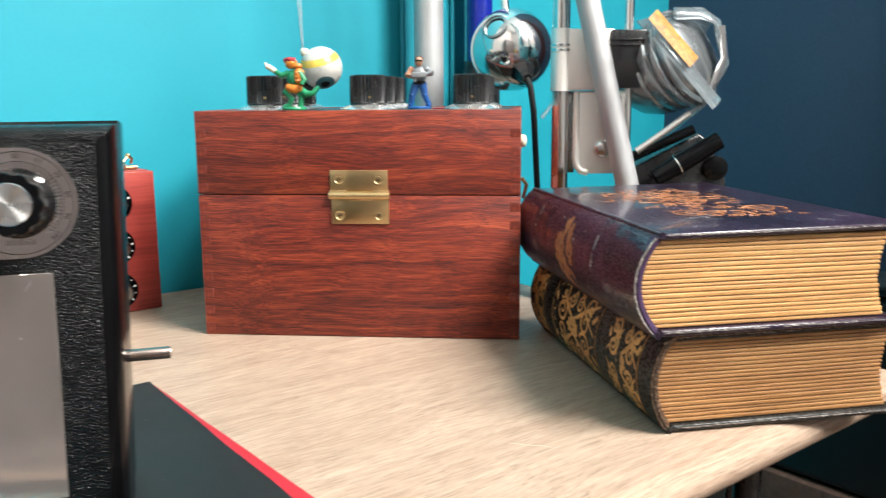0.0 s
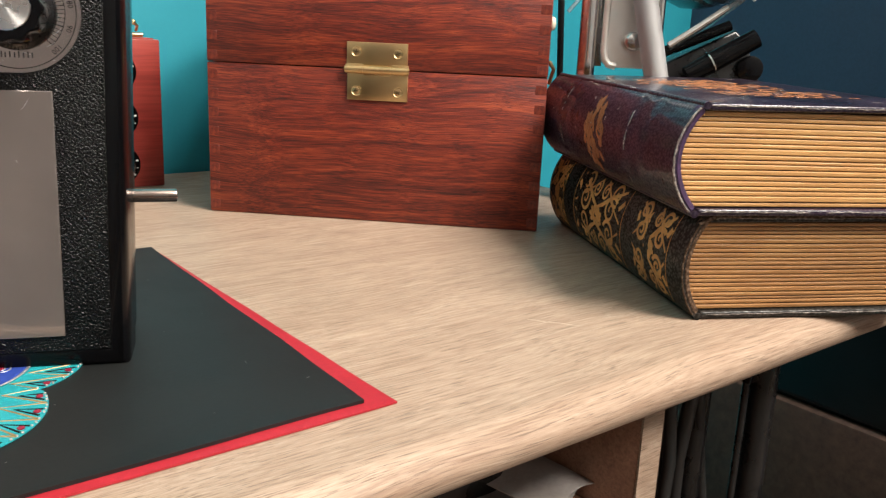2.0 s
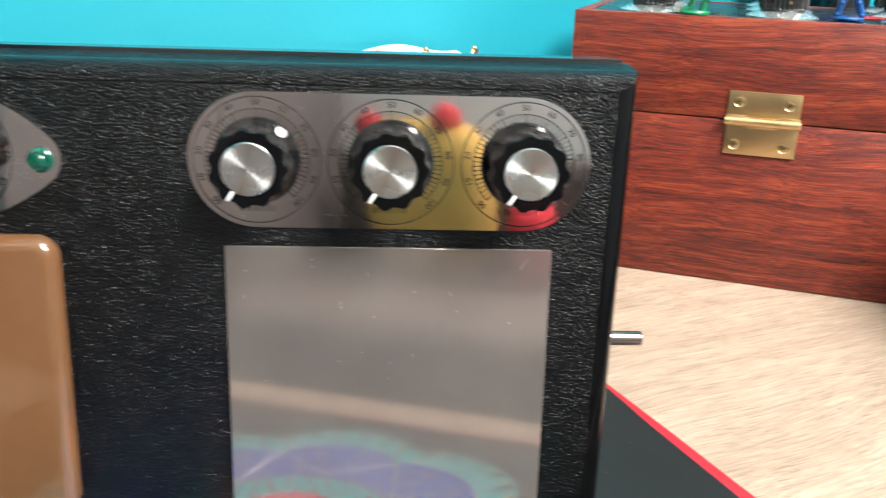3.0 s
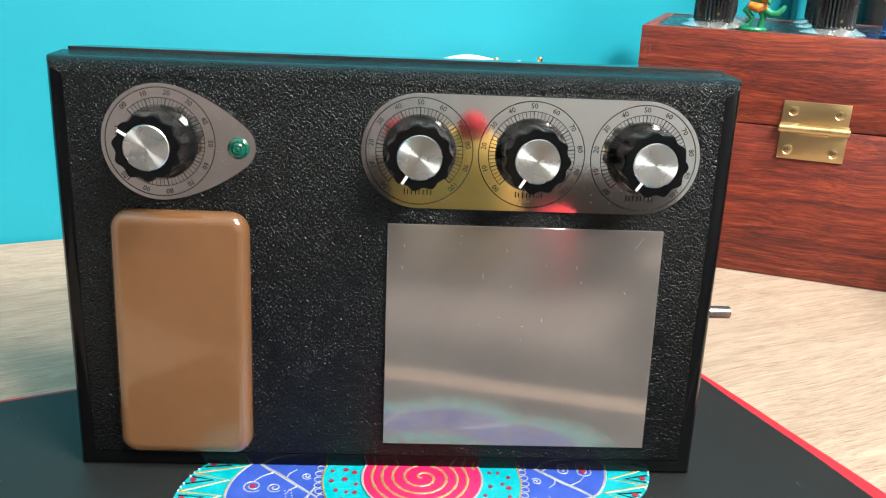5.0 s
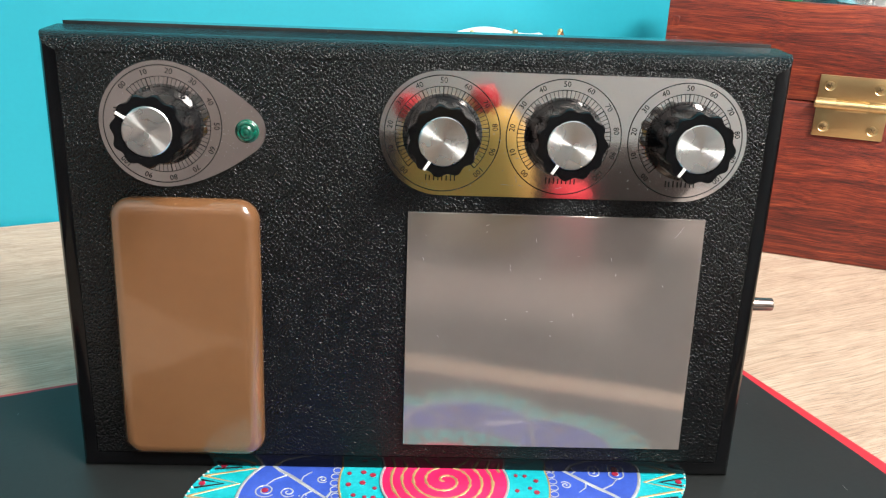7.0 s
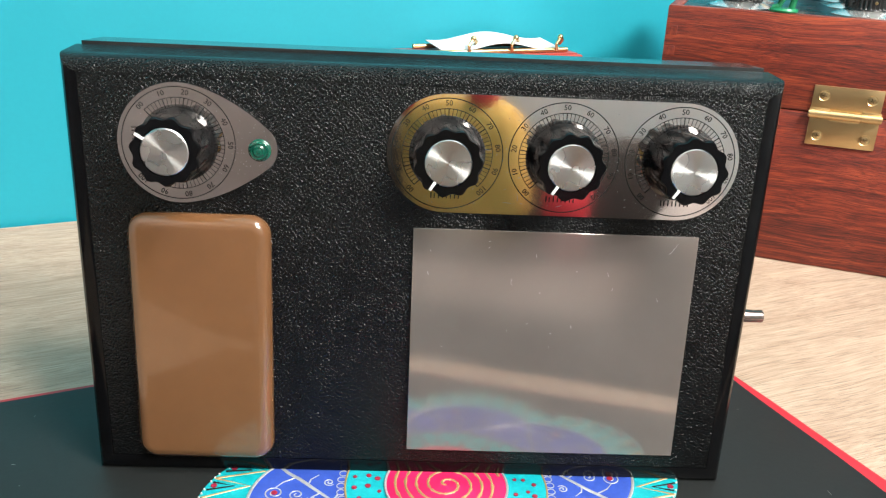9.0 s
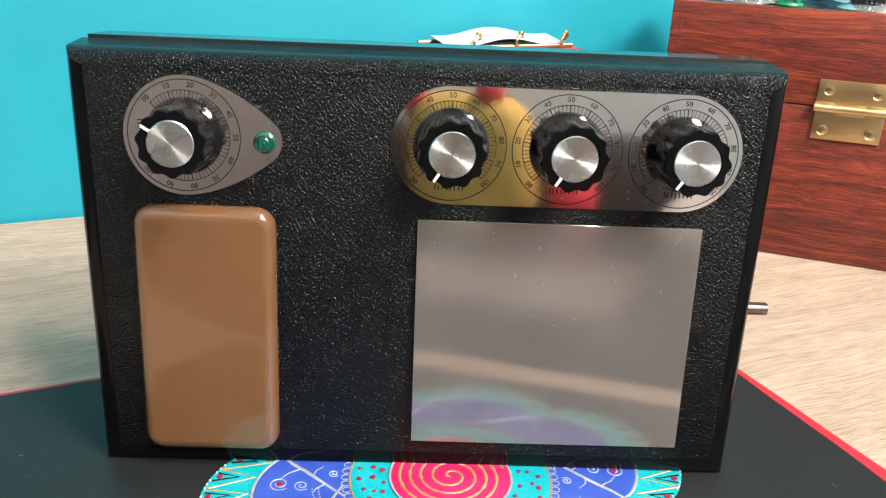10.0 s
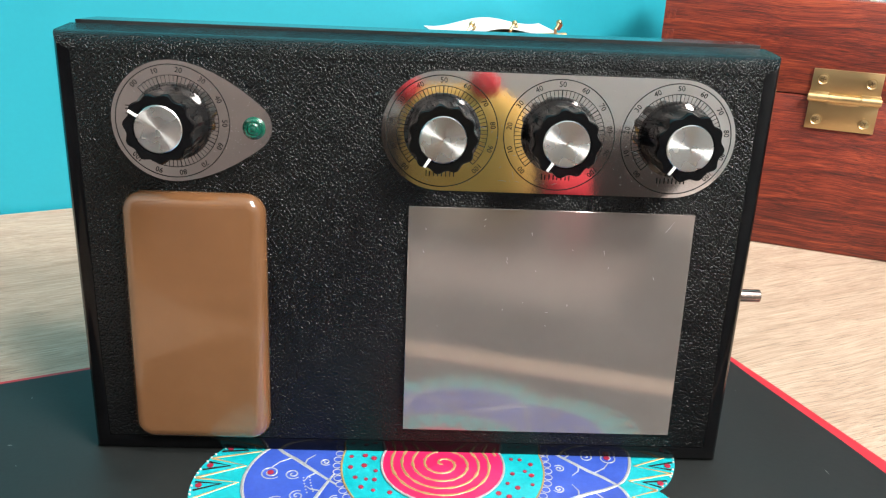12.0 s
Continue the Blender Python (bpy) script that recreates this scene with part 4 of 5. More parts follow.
# ---- the wooden instrument box ----
WB = pose(0.0051, 0.4284, 0.0004, 0, 0, -43.93)
WB_W, WB_H, WB_D, SEAM = 0.2730, 0.1925, 0.190, 0.1222


def instrument_box():
    t = thing("wooden_instrument_box", "red stained wooden instrument box with brass hinge and fluted knobs", "wooden box", WB)
    b = 0.0009
    for z0, z1 in ((0.0, SEAM), (SEAM + 0.0008, WB_H)):
        part("front_board", block(0.0, WB_W, 0.0, 0.009, z0, z1, b), MAHOGANY, t)
        part("back_board", block(0.0, WB_W, WB_D - 0.009, WB_D, z0, z1, b), MAHOGANY, t)
        for x in (0.0, WB_W - 0.009):
            part("side_board", block(0.0, WB_D - 0.0184, 0.0, 0.009, z0, z1, b), MAHOGANY, t, "", Matrix.Translation((x + 0.009, 0.0092, 0.0)) @ Matrix.Rotation(radians(90), 4, "Z"))
    part("bottom_board", block(0.0092, WB_W - 0.0092, 0.0092, WB_D - 0.0092, 0.001, 0.008), MAHOGANY, t)
    part("inner_lining", block(0.0094, WB_W - 0.0094, 0.0094, 0.0120, 0.010, WB_H - 0.006), BLACK_SATIN, t)
    panel = part("top_panel", block(0.0092, WB_W - 0.0092, 0.0092, WB_D - 0.0092, WB_H - 0.0035, WB_H - 0.0006, 0.0008), BLACK_SATIN, t, "dark satin instrument panel")
    # finger joints at both ends of the front
    n = 9.6
    first = None
    z = 0.0030
    zs = []
    while z < WB_H - 0.008:
        if not (SEAM - 0.0075 < z < SEAM + 0.001):
            zs.append(z)
        z += 0.0152
    for x in (0.0003, WB_W - 0.0088):
        for z in zs:
            m = Matrix.Translation((x, -0.00012, z))
            if first is None:
                first = part("joint_finger", block(0.0, 0.0085, 0.0, 0.004, 0.0, 0.0072, 0.0002, 1), END_GRAIN, t, "", m)
            else:
                again(first, m)
    # hinge
    h = part("hinge", tube([(0.1134, -0.0030, SEAM + 0.0002), (0.1645, -0.0030, SEAM + 0.0002)], 0.0026, 20), BRASS, t, "worn brass butt hinge")
    for x0, x1, low in ((0.1140, 0.1280, False), (0.1284, 0.1500, True), (0.1504, 0.1640, False)):
        part("knuckle", tube([(x0, -0.0030, SEAM + 0.0002), (x1, -0.0030, SEAM + 0.0002)], 0.0032, 20), BRASS, h)
        part("tab", block(x0, x1, -0.0022, -0.0004, SEAM - 0.0045 if low else SEAM + 0.0002, SEAM + 0.0002 if low else SEAM + 0.0045, 0.0004), BRASS, h)
    part("leaf", block(0.1146, 0.1630, -0.0018, 0.0, SEAM + 0.0015, 0.1434, 0.0004), BRASS, h)
    part("leaf", block(0.1152, 0.1636, -0.0018, 0.0, 0.0984, SEAM - 0.0012, 0.0004), BRASS, h)
    for x, z in ((0.1222, 0.1360), (0.1556, 0.1356), (0.1224, 0.1056), (0.1560, 0.1056)):
        s = part("screw", lathe([(0.0042, 0.0), (0.0043, 0.0005), (0.0038, 0.0006), (0.0032, 0.0002), (0.0026, 0.0004), (0.0004, 0.0007)], 24), BRASS, h, "", Matrix.Translation((x, -0.0018, z)) @ FACE)
        a = radians(37 * (x * 1000 % 5))
        joint = joined(block(-0.0018, 0.0018, -0.0002, 0.0002, 0.0004, 0.0007), block(-0.0002, 0.0002, -0.0018, 0.0018, 0.0004, 0.0007))
        part("cross_slot", joint, INK, s, "", Matrix.Rotation(a, 4, "Z"))
    # fluted knobs on plated skirts, three rows deep
    for d in (0.034, 0.094, 0.153):
        for u in (0.052, 0.142, 0.231):
            m = Matrix.Translation((u, d, WB_H - 0.0006))
            skirt = part("dial_skirt", lathe([(0.0245, 0.0), (0.0245, 0.0012), (0.0225, 0.0022), (0.0170, 0.0044), (0.0150, 0.0050)], 48), SKIRT, t, "plated dial skirt", m)
            part("knob", lathe([(0.0150, 0.0050), (0.0157, 0.0060, 0.0), (0.0158, 0.0072, 0.10), (0.0156, 0.0275, 0.10), (0.0151, 0.0290, 0.04), (0.0140, 0.0297), (0.0120, 0.0290), (0.0005, 0.0288)], 180, 30), BLACK_SATIN, skirt, "fluted black knob")
            part("knob_mark", lathe([(0.0012, 0.0), (0.0010, 0.0003), (0.0003, 0.0004)], 14), BRASS, skirt, "", Matrix.Translation((0.004 - 0.003 * (u > 0.2), -0.0153, 0.0110)) @ FACE)
    part("red_card_strip", block(0.195, 0.222, 0.055, 0.085, WB_H - 0.0005, WB_H + 0.0004), RED_CARD, t)
    # fittings on the side
    side = Matrix.Rotation(radians(90), 4, "Y")
    part("side_button", lathe([(0.0055, 0.0), (0.0058, 0.0020), (0.0045, 0.0042), (0.0005, 0.0050)], 24), IVORY, t, "small ivory side button", Matrix.Translation((WB_W, 0.060, 0.164)) @ side)
    part("side_catch", tube([(WB_W + 0.001, 0.030, 0.134), (WB_W + 0.005, 0.034, 0.128), (WB_W + 0.002, 0.040, 0.116)], 0.0016, 10), BRASS, t)


instrument_box()


def figure(kind):
    """A small moulded toy: plain limbs, one mesh."""
    bm = bmesh.new()
    def add(one, slot):
        n = len(bm.faces)
        joined(bm, one)
        bm.faces.ensure_lookup_table()
        for f in bm.faces[n:]:
            f.material_index = slot
    if kind == "runner":
        add(lathe([(0.0085, 0.0), (0.0088, 0.0010), (0.0080, 0.0022)], 24), 0)
        # bent standing leg, kicked-out leg and feet
        add(tube([(-0.0070, -0.001, 0.0022), (-0.0030, -0.001, 0.0030)], [0.0016, 0.0020], 10), 0)
        add(tube([(-0.0035, 0.0, 0.0030), (-0.0012, -0.001, 0.0078), (-0.0055, -0.001, 0.0122), (-0.0015, 0.0, 0.0165)], [0.0018, 0.0022, 0.0026, 0.0031], 10), 0)
        add(tube([(0.0045, 0.0, 0.0022), (0.0055, 0.0, 0.0085), (0.0030, 0.0, 0.0150)], [0.0022, 0.0020, 0.0028], 10), 0)
        add(tube([(0.0030, 0.0, 0.0150), (0.0095, -0.001, 0.0108), (0.0140, -0.001, 0.0112), (0.0180, 0.0, 0.0160)], [0.0028, 0.0026, 0.0022, 0.0012], 10), 0)
        add(tube([(-0.0042, -0.0015, 0.0158), (0.0015, -0.0025, 0.0142), (0.0065, -0.001, 0.0150)], [0.0026, 0.0034, 0.0024], 10), 1)
        # ridged trunk with a plate on the back
        add(ball((0.0008, 0.0, 0.0215), 0.0055, 20, (0.95, 0.8, 1.15)), 0)
        add(ball((0.0045, -0.001, 0.0232), 0.0050, 20, (0.75, 0.9, 1.2)), 1)
        for z in (0.0200, 0.0228, 0.0256):
            add(tube([(0.0030, -0.0050, z), (0.0062, -0.0040, z + 0.0004), (0.0080, -0.001, z + 0.0006)], 0.0008, 8), 1)
        # arms: one thrown forward with a pale fist, one bent down
        add(tube([(-0.0020, -0.001, 0.0255), (-0.0075, -0.002, 0.0235), (-0.0120, -0.002, 0.0265)], [0.0024, 0.0021, 0.0019], 10), 0)
        add(tube([(-0.0115, -0.002, 0.0262), (-0.0165, -0.002, 0.0295), (-0.0185, -0.002, 0.0300)], [0.0018, 0.0020, 0.0014], 10), 3)
        add(tube([(-0.0175, -0.002, 0.0300), (-0.0190, -0.002, 0.0325)], [0.0010, 0.0008], 8), 3)
        add(tube([(0.0055, -0.003, 0.0255), (0.0090, -0.004, 0.0205), (0.0070, -0.006, 0.0175)], [0.0021, 0.0018, 0.0015], 10), 0)
        # head with snout and bandanna
        add(ball((-0.0008, -0.001, 0.0318), 0.0042, 18, (1.05, 0.9, 0.95)), 1)
        add(ball((0.0032, -0.001, 0.0300), 0.0032, 16, (1.2, 0.9, 0.7)), 1)
        add(tube([(-0.0050, -0.001, 0.0338), (-0.0015, -0.0035, 0.0346), (0.0025, -0.0022, 0.0340)], 0.0016, 10), 2)
        add(tube([(-0.0045, 0.0, 0.0340), (-0.0062, 0.0, 0.0322)], [0.0012, 0.0005], 8), 2)
        return bm, (TOY_GREEN, TOY_ORANGE, RED_CARD, IVORY)
    add(lathe([(0.0085, 0.0), (0.0088, 0.0010), (0.0080, 0.0018)], 24), 0)
    for sgn, out, knee in ((-1, 0.0062, 0.0052), (1, 0.0072, 0.0040)):
        add(tube([(sgn * out - 0.001, -0.003, 0.0022), (sgn * out, 0.0005, 0.0030)], [0.0015, 0.0019], 10), 0)
        add(tube([(sgn * out, 0.0, 0.0028), (sgn * knee, -0.001, 0.0098), (sgn * 0.0024, 0.0, 0.0180)], [0.0019, 0.0024, 0.0033], 10), 0)
        add(ball((sgn * knee, -0.0022, 0.0100), 0.0017, 10), 0)
    add(lathe([(0.0045, 0.0176), (0.0050, 0.0186), (0.0046, 0.0200)], 18), 3)
    add(ball((0.0, 0.0, 0.0245), 0.0056, 18, (1.0, 0.75, 1.15)), 1)
    for sgn in (-1, 1):
        add(ball((sgn * 0.0058, 0.0, 0.0284), 0.0025, 12), 2 if sgn < 0 else 1)
    add(tube([(-0.0060, 0.0, 0.0282), (-0.0086, -0.002, 0.0240), (-0.0040, -0.0055, 0.0232)], [0.0021, 0.0021, 0.0017], 10), 2)
    add(tube([(0.0060, 0.0, 0.0282), (0.0092, -0.003, 0.0252), (0.0055, -0.006, 0.0245)], [0.0021, 0.0020, 0.0017], 10), 1)
    add(block(-0.0050, 0.0060, -0.0082, -0.0050, 0.0225, 0.0262, 0.0007), 1)
    add(tube([(0.0055, -0.0066, 0.0248), (0.0112, -0.0066, 0.0268)], [0.0015, 0.0011], 10), 1)
    add(tube([(-0.0015, -0.0066, 0.0228), (-0.0025, -0.0066, 0.0195)], [0.0011, 0.0009], 8), 1)
    add(ball((0.0, -0.001, 0.0340), 0.0031, 16, (0.95, 1.0, 1.2)), 2)
    add(ball((0.0, 0.0008, 0.0356), 0.0030, 16, (1.05, 1.05, 0.9)), 3)
    add(tube([(-0.0026, -0.0036, 0.0346), (0.0026, -0.0036, 0.0346)], 0.0007, 8), 3)
    return bm, (TOY_BLUE, TOY_GREY, TOY_SKIN, INK)


bm_, mats_ = figure("runner")
single("toy_figure", bm_, mats_, "small green and orange running toy figure on the box", "toy figure", WB @ pose(0.083, 0.012, WB_H + 0.0003) @ Matrix.Scale(1.2, 4), "toy figures")
bm_, mats_ = figure("soldier")
single("toy_figure", bm_, mats_, "small blue and grey standing toy figure on the box", "toy figure", WB @ pose(0.186, 0.036, WB_H + 0.0003) @ Matrix.Scale(1.16, 4), "toy figures")


def eye_bauble():
    """A hanging painted ball on two clear cords."""
    c = WB @ Vector((0.0825, 0.118, 0.2305))
    t = thing("hanging_ball", "pearly ball ornament with yellow band hanging on clear cords", "ornament", Matrix.Translation(c) @ pose(0, 0, 0, 0, 0, -25))
    r = 0.0200
    b = part("ball", ball((0, 0, 0), r, 40), PEARL, t)
    band = [(r * 1.004 * math.cos(radians(a)), r * 1.004 * math.sin(radians(a))) for a in range(18, 42, 4)]
    part("band", lathe(band, 48, closed=False), YELLOW_PAINT, b, "yellow painted band", pose(0, 0, 0, 14, -16, 0))
    iris = pose(0, 0, 0, 142, 0, 10)
    part("iris", lathe([(r * math.sin(radians(a)) * 1.006, r * math.cos(radians(a)) * 1.006) for a in (27, 24, 18, 12, 8)], 40), DARK_IRIS, b, "dark green iris", iris)
    part("pupil", lathe([(r * math.sin(radians(a)) * 1.012, r * math.cos(radians(a)) * 1.012) for a in (12, 8, 3)], 32), INK, b, "", iris)
    part("cap", lathe([(0.0040, 0.0), (0.0045, 0.003), (0.0030, 0.0055), (0.0010, 0.007)], 20), IVORY, t, "", pose(-0.0135, 0.0, 0.0125, 0, -45, 0))
    for dx in (-0.001, 0.0015):
        part("cord", tube([(-0.017, 0.0, 0.018), (-0.019 + dx, 0.0, 0.06), (-0.022 + dx * 2, 0.0, 0.30), (-0.024 + dx, 0.0, 1.48)], 0.0009, 8), FROSTED, t)


eye_bauble()


# ---- the small box with nine dials ----
def small_box():
    t = thing("small_dial_box", "small crimson stained wooden box with rows of black dials", "dial box", pose(0.0118, 0.5485, 0.0004))
    w, d, h = 0.192, 0.056, 0.1345
    part("body", block(-w, 0.0, 0.0, d, 0.0, h, 0.0014), CRIMSON_WOOD, t)
    part("top_strip", block(-w + 0.004, -0.004, 0.004, d - 0.004, h - 0.001, h + 0.0012, 0.0006), CRIMSON_WOOD, t)
    for x in (-0.0400, -0.0915, -0.1430):
        for z in (0.1060, 0.0645, 0.0220):
            m = Matrix.Translation((x, -0.0003, z)) @ FACE
            disc = part("dial", lathe([(0.0172, 0.0), (0.0172, 0.0012), (0.0162, 0.0024), (0.0105, 0.0040), (0.0100, 0.0055)], 40), BLACK_PLASTIC, t, "black dial with white figures", m)
            part("grip", lathe([(0.0098, 0.0050), (0.0096, 0.0120, 0.05), (0.0090, 0.0128), (0.0080, 0.0128)], 48, 16), BLACK_SATIN, disc)
            part("cap", lathe([(0.0079, 0.0122), (0.0078, 0.0138), (0.0068, 0.0146), (0.0020, 0.0146), (0.0003, 0.0146)], 32), CHROME, disc, "bright metal cap")
            a = 2.1 + 3.7 * abs(x) * 40 + 11 * z * 9
            mark = ribbon([(0.0045 * math.cos(a), 0.0045 * math.sin(a)), (0, 0), (0.0030 * math.cos(a + 1.3), 0.0030 * math.sin(a + 1.3))], 0.0012, 0.0002, lambda p, q, s: (p, q, 0.0147 + s))
            part("cap_mark", mark, INK, disc)
            marks = bmesh.new()
            for k in range(11):
                b = a + math.pi + (k - 5) * 0.49
                if k % 2:
                    joined(marks, slab(circle(0.0006, 7, 0.0140 * math.cos(b), 0.0140 * math.sin(b)), 0.0024, 0.0034))
                else:
                    joined(marks, block(-0.0008, 0.0008, -0.0011, 0.0011, 0.0026, 0.0035), Matrix.Translation((0.0138 * math.cos(b), 0.0138 * math.sin(b), 0)) @ Matrix.Rotation(b - 1.57, 4, "Z"))
            part("dial_marks", marks, WHITE_MARK, disc, "white figures worn to bars")
            part("index_dot", lathe([(0.0016, 0.0), (0.0012, 0.0006), (0.0002, 0.0008)], 12), IVORY, t, "", Matrix.Translation((x, -0.0001, z + 0.0195)) @ FACE)
    s = thing("metal_card_rack", "pale sheet held in thin brass wire clips on the dial box", "card rack", pose(0.0118, 0.5485, h + 0.0018))
    bm = bmesh.new()
    bmesh.ops.create_grid(bm, x_segments=24, y_segments=8, size=0.5)
    for v in bm.verts:
        v.co = Vector((v.co.x * 0.118 - 0.078, 0.028 + v.co.y * 0.040, 0.0085 + 0.0035 * math.cos(7.5 * v.co.x) + 0.004 * v.co.y))
    bmesh.ops.solidify(bm, geom=bm.faces[:], thickness=0.0008)
    part("sheet", bm, SHEET, s, "pale curved sheet")
    for y in (0.010, 0.046):
        part("rail", tube([(-0.150, y, 0.0022), (-0.012, y, 0.0022)], 0.0022, 10), BRASS, s)
    for x in (-0.112, -0.070, -0.024):
        part("clip", tube([(x, 0.008, 0.002), (x - 0.002, 0.006, 0.008), (x + 0.004, 0.010, 0.0135), (x + 0.009, 0.014, 0.0105), (x + 0.010, 0.020, 0.006)], 0.0014, 8), BRASS, s)
        part("clip_ball", ball((x + 0.004, 0.010, 0.0135), 0.0027, 12), BRASS, s)


small_box()


# ---- the two old books ----
BOOK = pose(0.1236, 0.0362, 0.0, 0, 0, -30.8)
BOOK_W, BOOK_H = 0.1650, 0.248
BOW = {1: 0.0160, 2: 0.0125}


def book(name, z, thick, leather_mat, gilt_mat, label, shift, seed):
    t = thing(name, label, "book", BOOK @ pose(shift[0], shift[1], z, 0, 0, shift[2]), "stacked old books")
    rnd = random.Random(seed)
    board = 0.0040
    def spine(s, f, out=0.0):
        """A place on the rounded spine: s along it, f from the lower to the upper edge."""
        bow = math.sin(math.pi * min(max(f, 0), 1)) ** 0.7
        return (0.0055 - BOW[seed] * bow - out, s, f * thick)
    for z0 in (0.0, thick - board):
        bm = block(0.0075, BOOK_W, 0.0, BOOK_H, z0, z0 + board, 0.0014, 3)
        for v in bm.verts:
            v.co.z += 0.0002 * noise.noise((v.co.x * 25 + seed, v.co.y * 18, z0)) + 0.0012 * ((v.co.x / BOOK_W) ** 4) * (1 if z0 else -0.2)
        part("board", bm, leather_mat, t)
        # rubbed corner and edge
        part("worn_corner", ball((BOOK_W - 0.0025, 0.003, z0 + board / 2 + 0.001), 0.0030, 12, (1.15, 1.0, 0.75)), WORN_EDGE, t)
        part("joint_roll", tube([spine(BOOK_H * k / 30, 0.02 if z0 == 0 else 0.98, -0.0028) for k in range(31)], 0.0023, 10), leather_mat, t)
    bm = bmesh.new()
    nf, ns = 18, 40
    for out, flip in ((0.0, False), (-0.0022, True)):
        rows = [[bm.verts.new(Vector(spine(BOOK_H * i / ns, k / nf, out)) + Vector((-0.0008 * (1 if any(abs(BOOK_H * i / ns - q) < 0.0032 for q in (0.052, 0.072, 0.176, 0.196)) else 0), 0, 0))) for k in range(nf + 1)] for i in range(ns + 1)]
        for a, b in zip(rows, rows[1:]):
            for k in range(nf):
                bm.faces.new((a[k], a[k + 1], b[k + 1], b[k]))
        if not flip:
            first = rows
    for end in (0, ns):
        for k in range(nf):
            bm.faces.new((first[end][k], first[end][k + 1], rows[end][k + 1], rows[end][k]))
    part("spine", bm, leather_mat, t)
    # gathered page sections, each a thin slab with its own small offset
    count = 18 if seed == 1 else 20
    low, high = board + 0.0004, thick - board - 0.0004
    cuts = [low + (high - low) * (k + (rnd.uniform(-0.14, 0.14) if 0 < k < count else 0)) / count for k in range(count + 1)]
    for k in range(count):
        z0, z1 = cuts[k], cuts[k + 1]
        f = (k + 0.5) / count
        bow = math.sin(math.pi * f)
        x0, x1 = 0.0065 - (BOW[seed] - 0.0025) * bow ** 0.7 + 0.0012, BOOK_W - 0.0065 - 0.0055 * bow
        y0 = 0.0042 + rnd.uniform(-0.00025, 0.00025)
        x1 += rnd.uniform(-0.0004, 0.0004)
        one = block(x0, x1, y0, BOOK_H - y0, z0 + 0.00022, z1 - 0.00022, 0.00060, 2)
        bmesh.ops.subdivide_edges(one, edges=[e for e in one.edges if abs(e.verts[0].co.x - e.verts[1].co.x) > 0.05], cuts=9)
        sag = rnd.uniform(-0.00012, 0.00012)
        for v in one.verts:
            g = v.co.x / BOOK_W
            v.co.z += sag * math.sin(math.pi * g) + 0.00025 * math.sin(5 * g + seed) * bow
            v.co.y += 0.0003 * noise.noise((v.co.x * 60, k * 3.1, seed)) * (1 if v.co.y < 0.1 else 0)
        part("page_gathering", one, PAGES if seed == 1 else AGED_SHADED_PAGES, t, smooth=False)
    part("page_core", block(0.004, BOOK_W - 0.014, 0.0056, BOOK_H - 0.0056, low, high), WORN_EDGE, t)
    part("headband", tube([spine(0.0036, f / 20, -0.0034) for f in range(1, 20)], 0.0030, 8), PURPLE_CLOTH if seed == 1 else WORN_EDGE, t)
    # leather rubbed pale along the end of the spine and the edges of the boards
    part("spine_rub", tube([spine(-0.0002 + 0.0003 * math.sin(2.1 * f), f / 24, -0.0004) for f in range(1, 24)], [0.0004 + 0.0003 * abs(math.sin(1.7 * f)) for f in range(1, 24)], 6), WORN_PALE if seed == 1 else WORN_EDGE, t, "pale rubbed leather")
    for z0 in (board * 0.62, thick - board * 0.30):
        worn = bmesh.new()
        for k in range(22):
            s0 = rnd.uniform(0.008, BOOK_W - 0.012)
            l, lift = rnd.uniform(0.006, 0.030), 0.0012 * ((s0 / BOOK_W) ** 4) * (1 if z0 > 0.03 else -0.2)
            joined(worn, ribbon([(s0 + l * q / 5, z0 + lift + 0.0003 * rnd.uniform(-1, 1)) for q in range(6)], [0.0001] + [rnd.uniform(0.0002, 0.0008) for q in range(4)] + [0.0001], 0.0001, lambda a, b, h: (min(a, BOOK_W - 0.002), -0.0003 - h, b)))
        tagged(part("rubbed_edge", worn, WORN_PALE, t, "pale rubbed leather"), kind="stuff")
    if seed == 2:
        pts = [(0.010 + (BOOK_W - 0.012) * k / 40, -0.0008 + 0.0006 * noise.noise((k * 0.6, 2.0, 0)), thick - 0.0002 + 0.0006 * noise.noise((k * 0.45, 7.0, 0))) for k in range(41)]
        part("curled_edge", tube(pts, [0.0007 + 0.0007 * abs(noise.noise((k * 0.5, 4.0, 0))) for k in range(41)], 8), WORN_EDGE, t, "brown leather curling off the board")
        part("torn_headcap", tube([spine(-0.001, 0.93, 0.001), spine(0.0, 0.98, -0.003), (0.010, -0.0015, thick + 0.0004), (0.017, -0.001, thick - 0.0002)], [0.0008, 0.0016, 0.0014, 0.0005], 8), WORN_EDGE, t)
    # tooling on the spine
    gold = bmesh.new()
    on_spine = lambda s, f, h: spine(s, f / thick, h + 0.0002)
    def stroke(points, width, bm=gold):
        n = len(points)
        joined(bm, ribbon(points, [2.1 * width * (0.25 + 0.75 * math.sin(math.pi * (k + 0.5) / n)) for k in range(n)], 0.0002, on_spine))
    def volute(c, f, r, start, hand, width, bm=gold):
        joined(bm, ribbon(curl(c, f, r, 1.6, start, 30, hand), [2.1 * width * (1 - 0.45 * k / 30) for k in range(30)], 0.0002, on_spine))
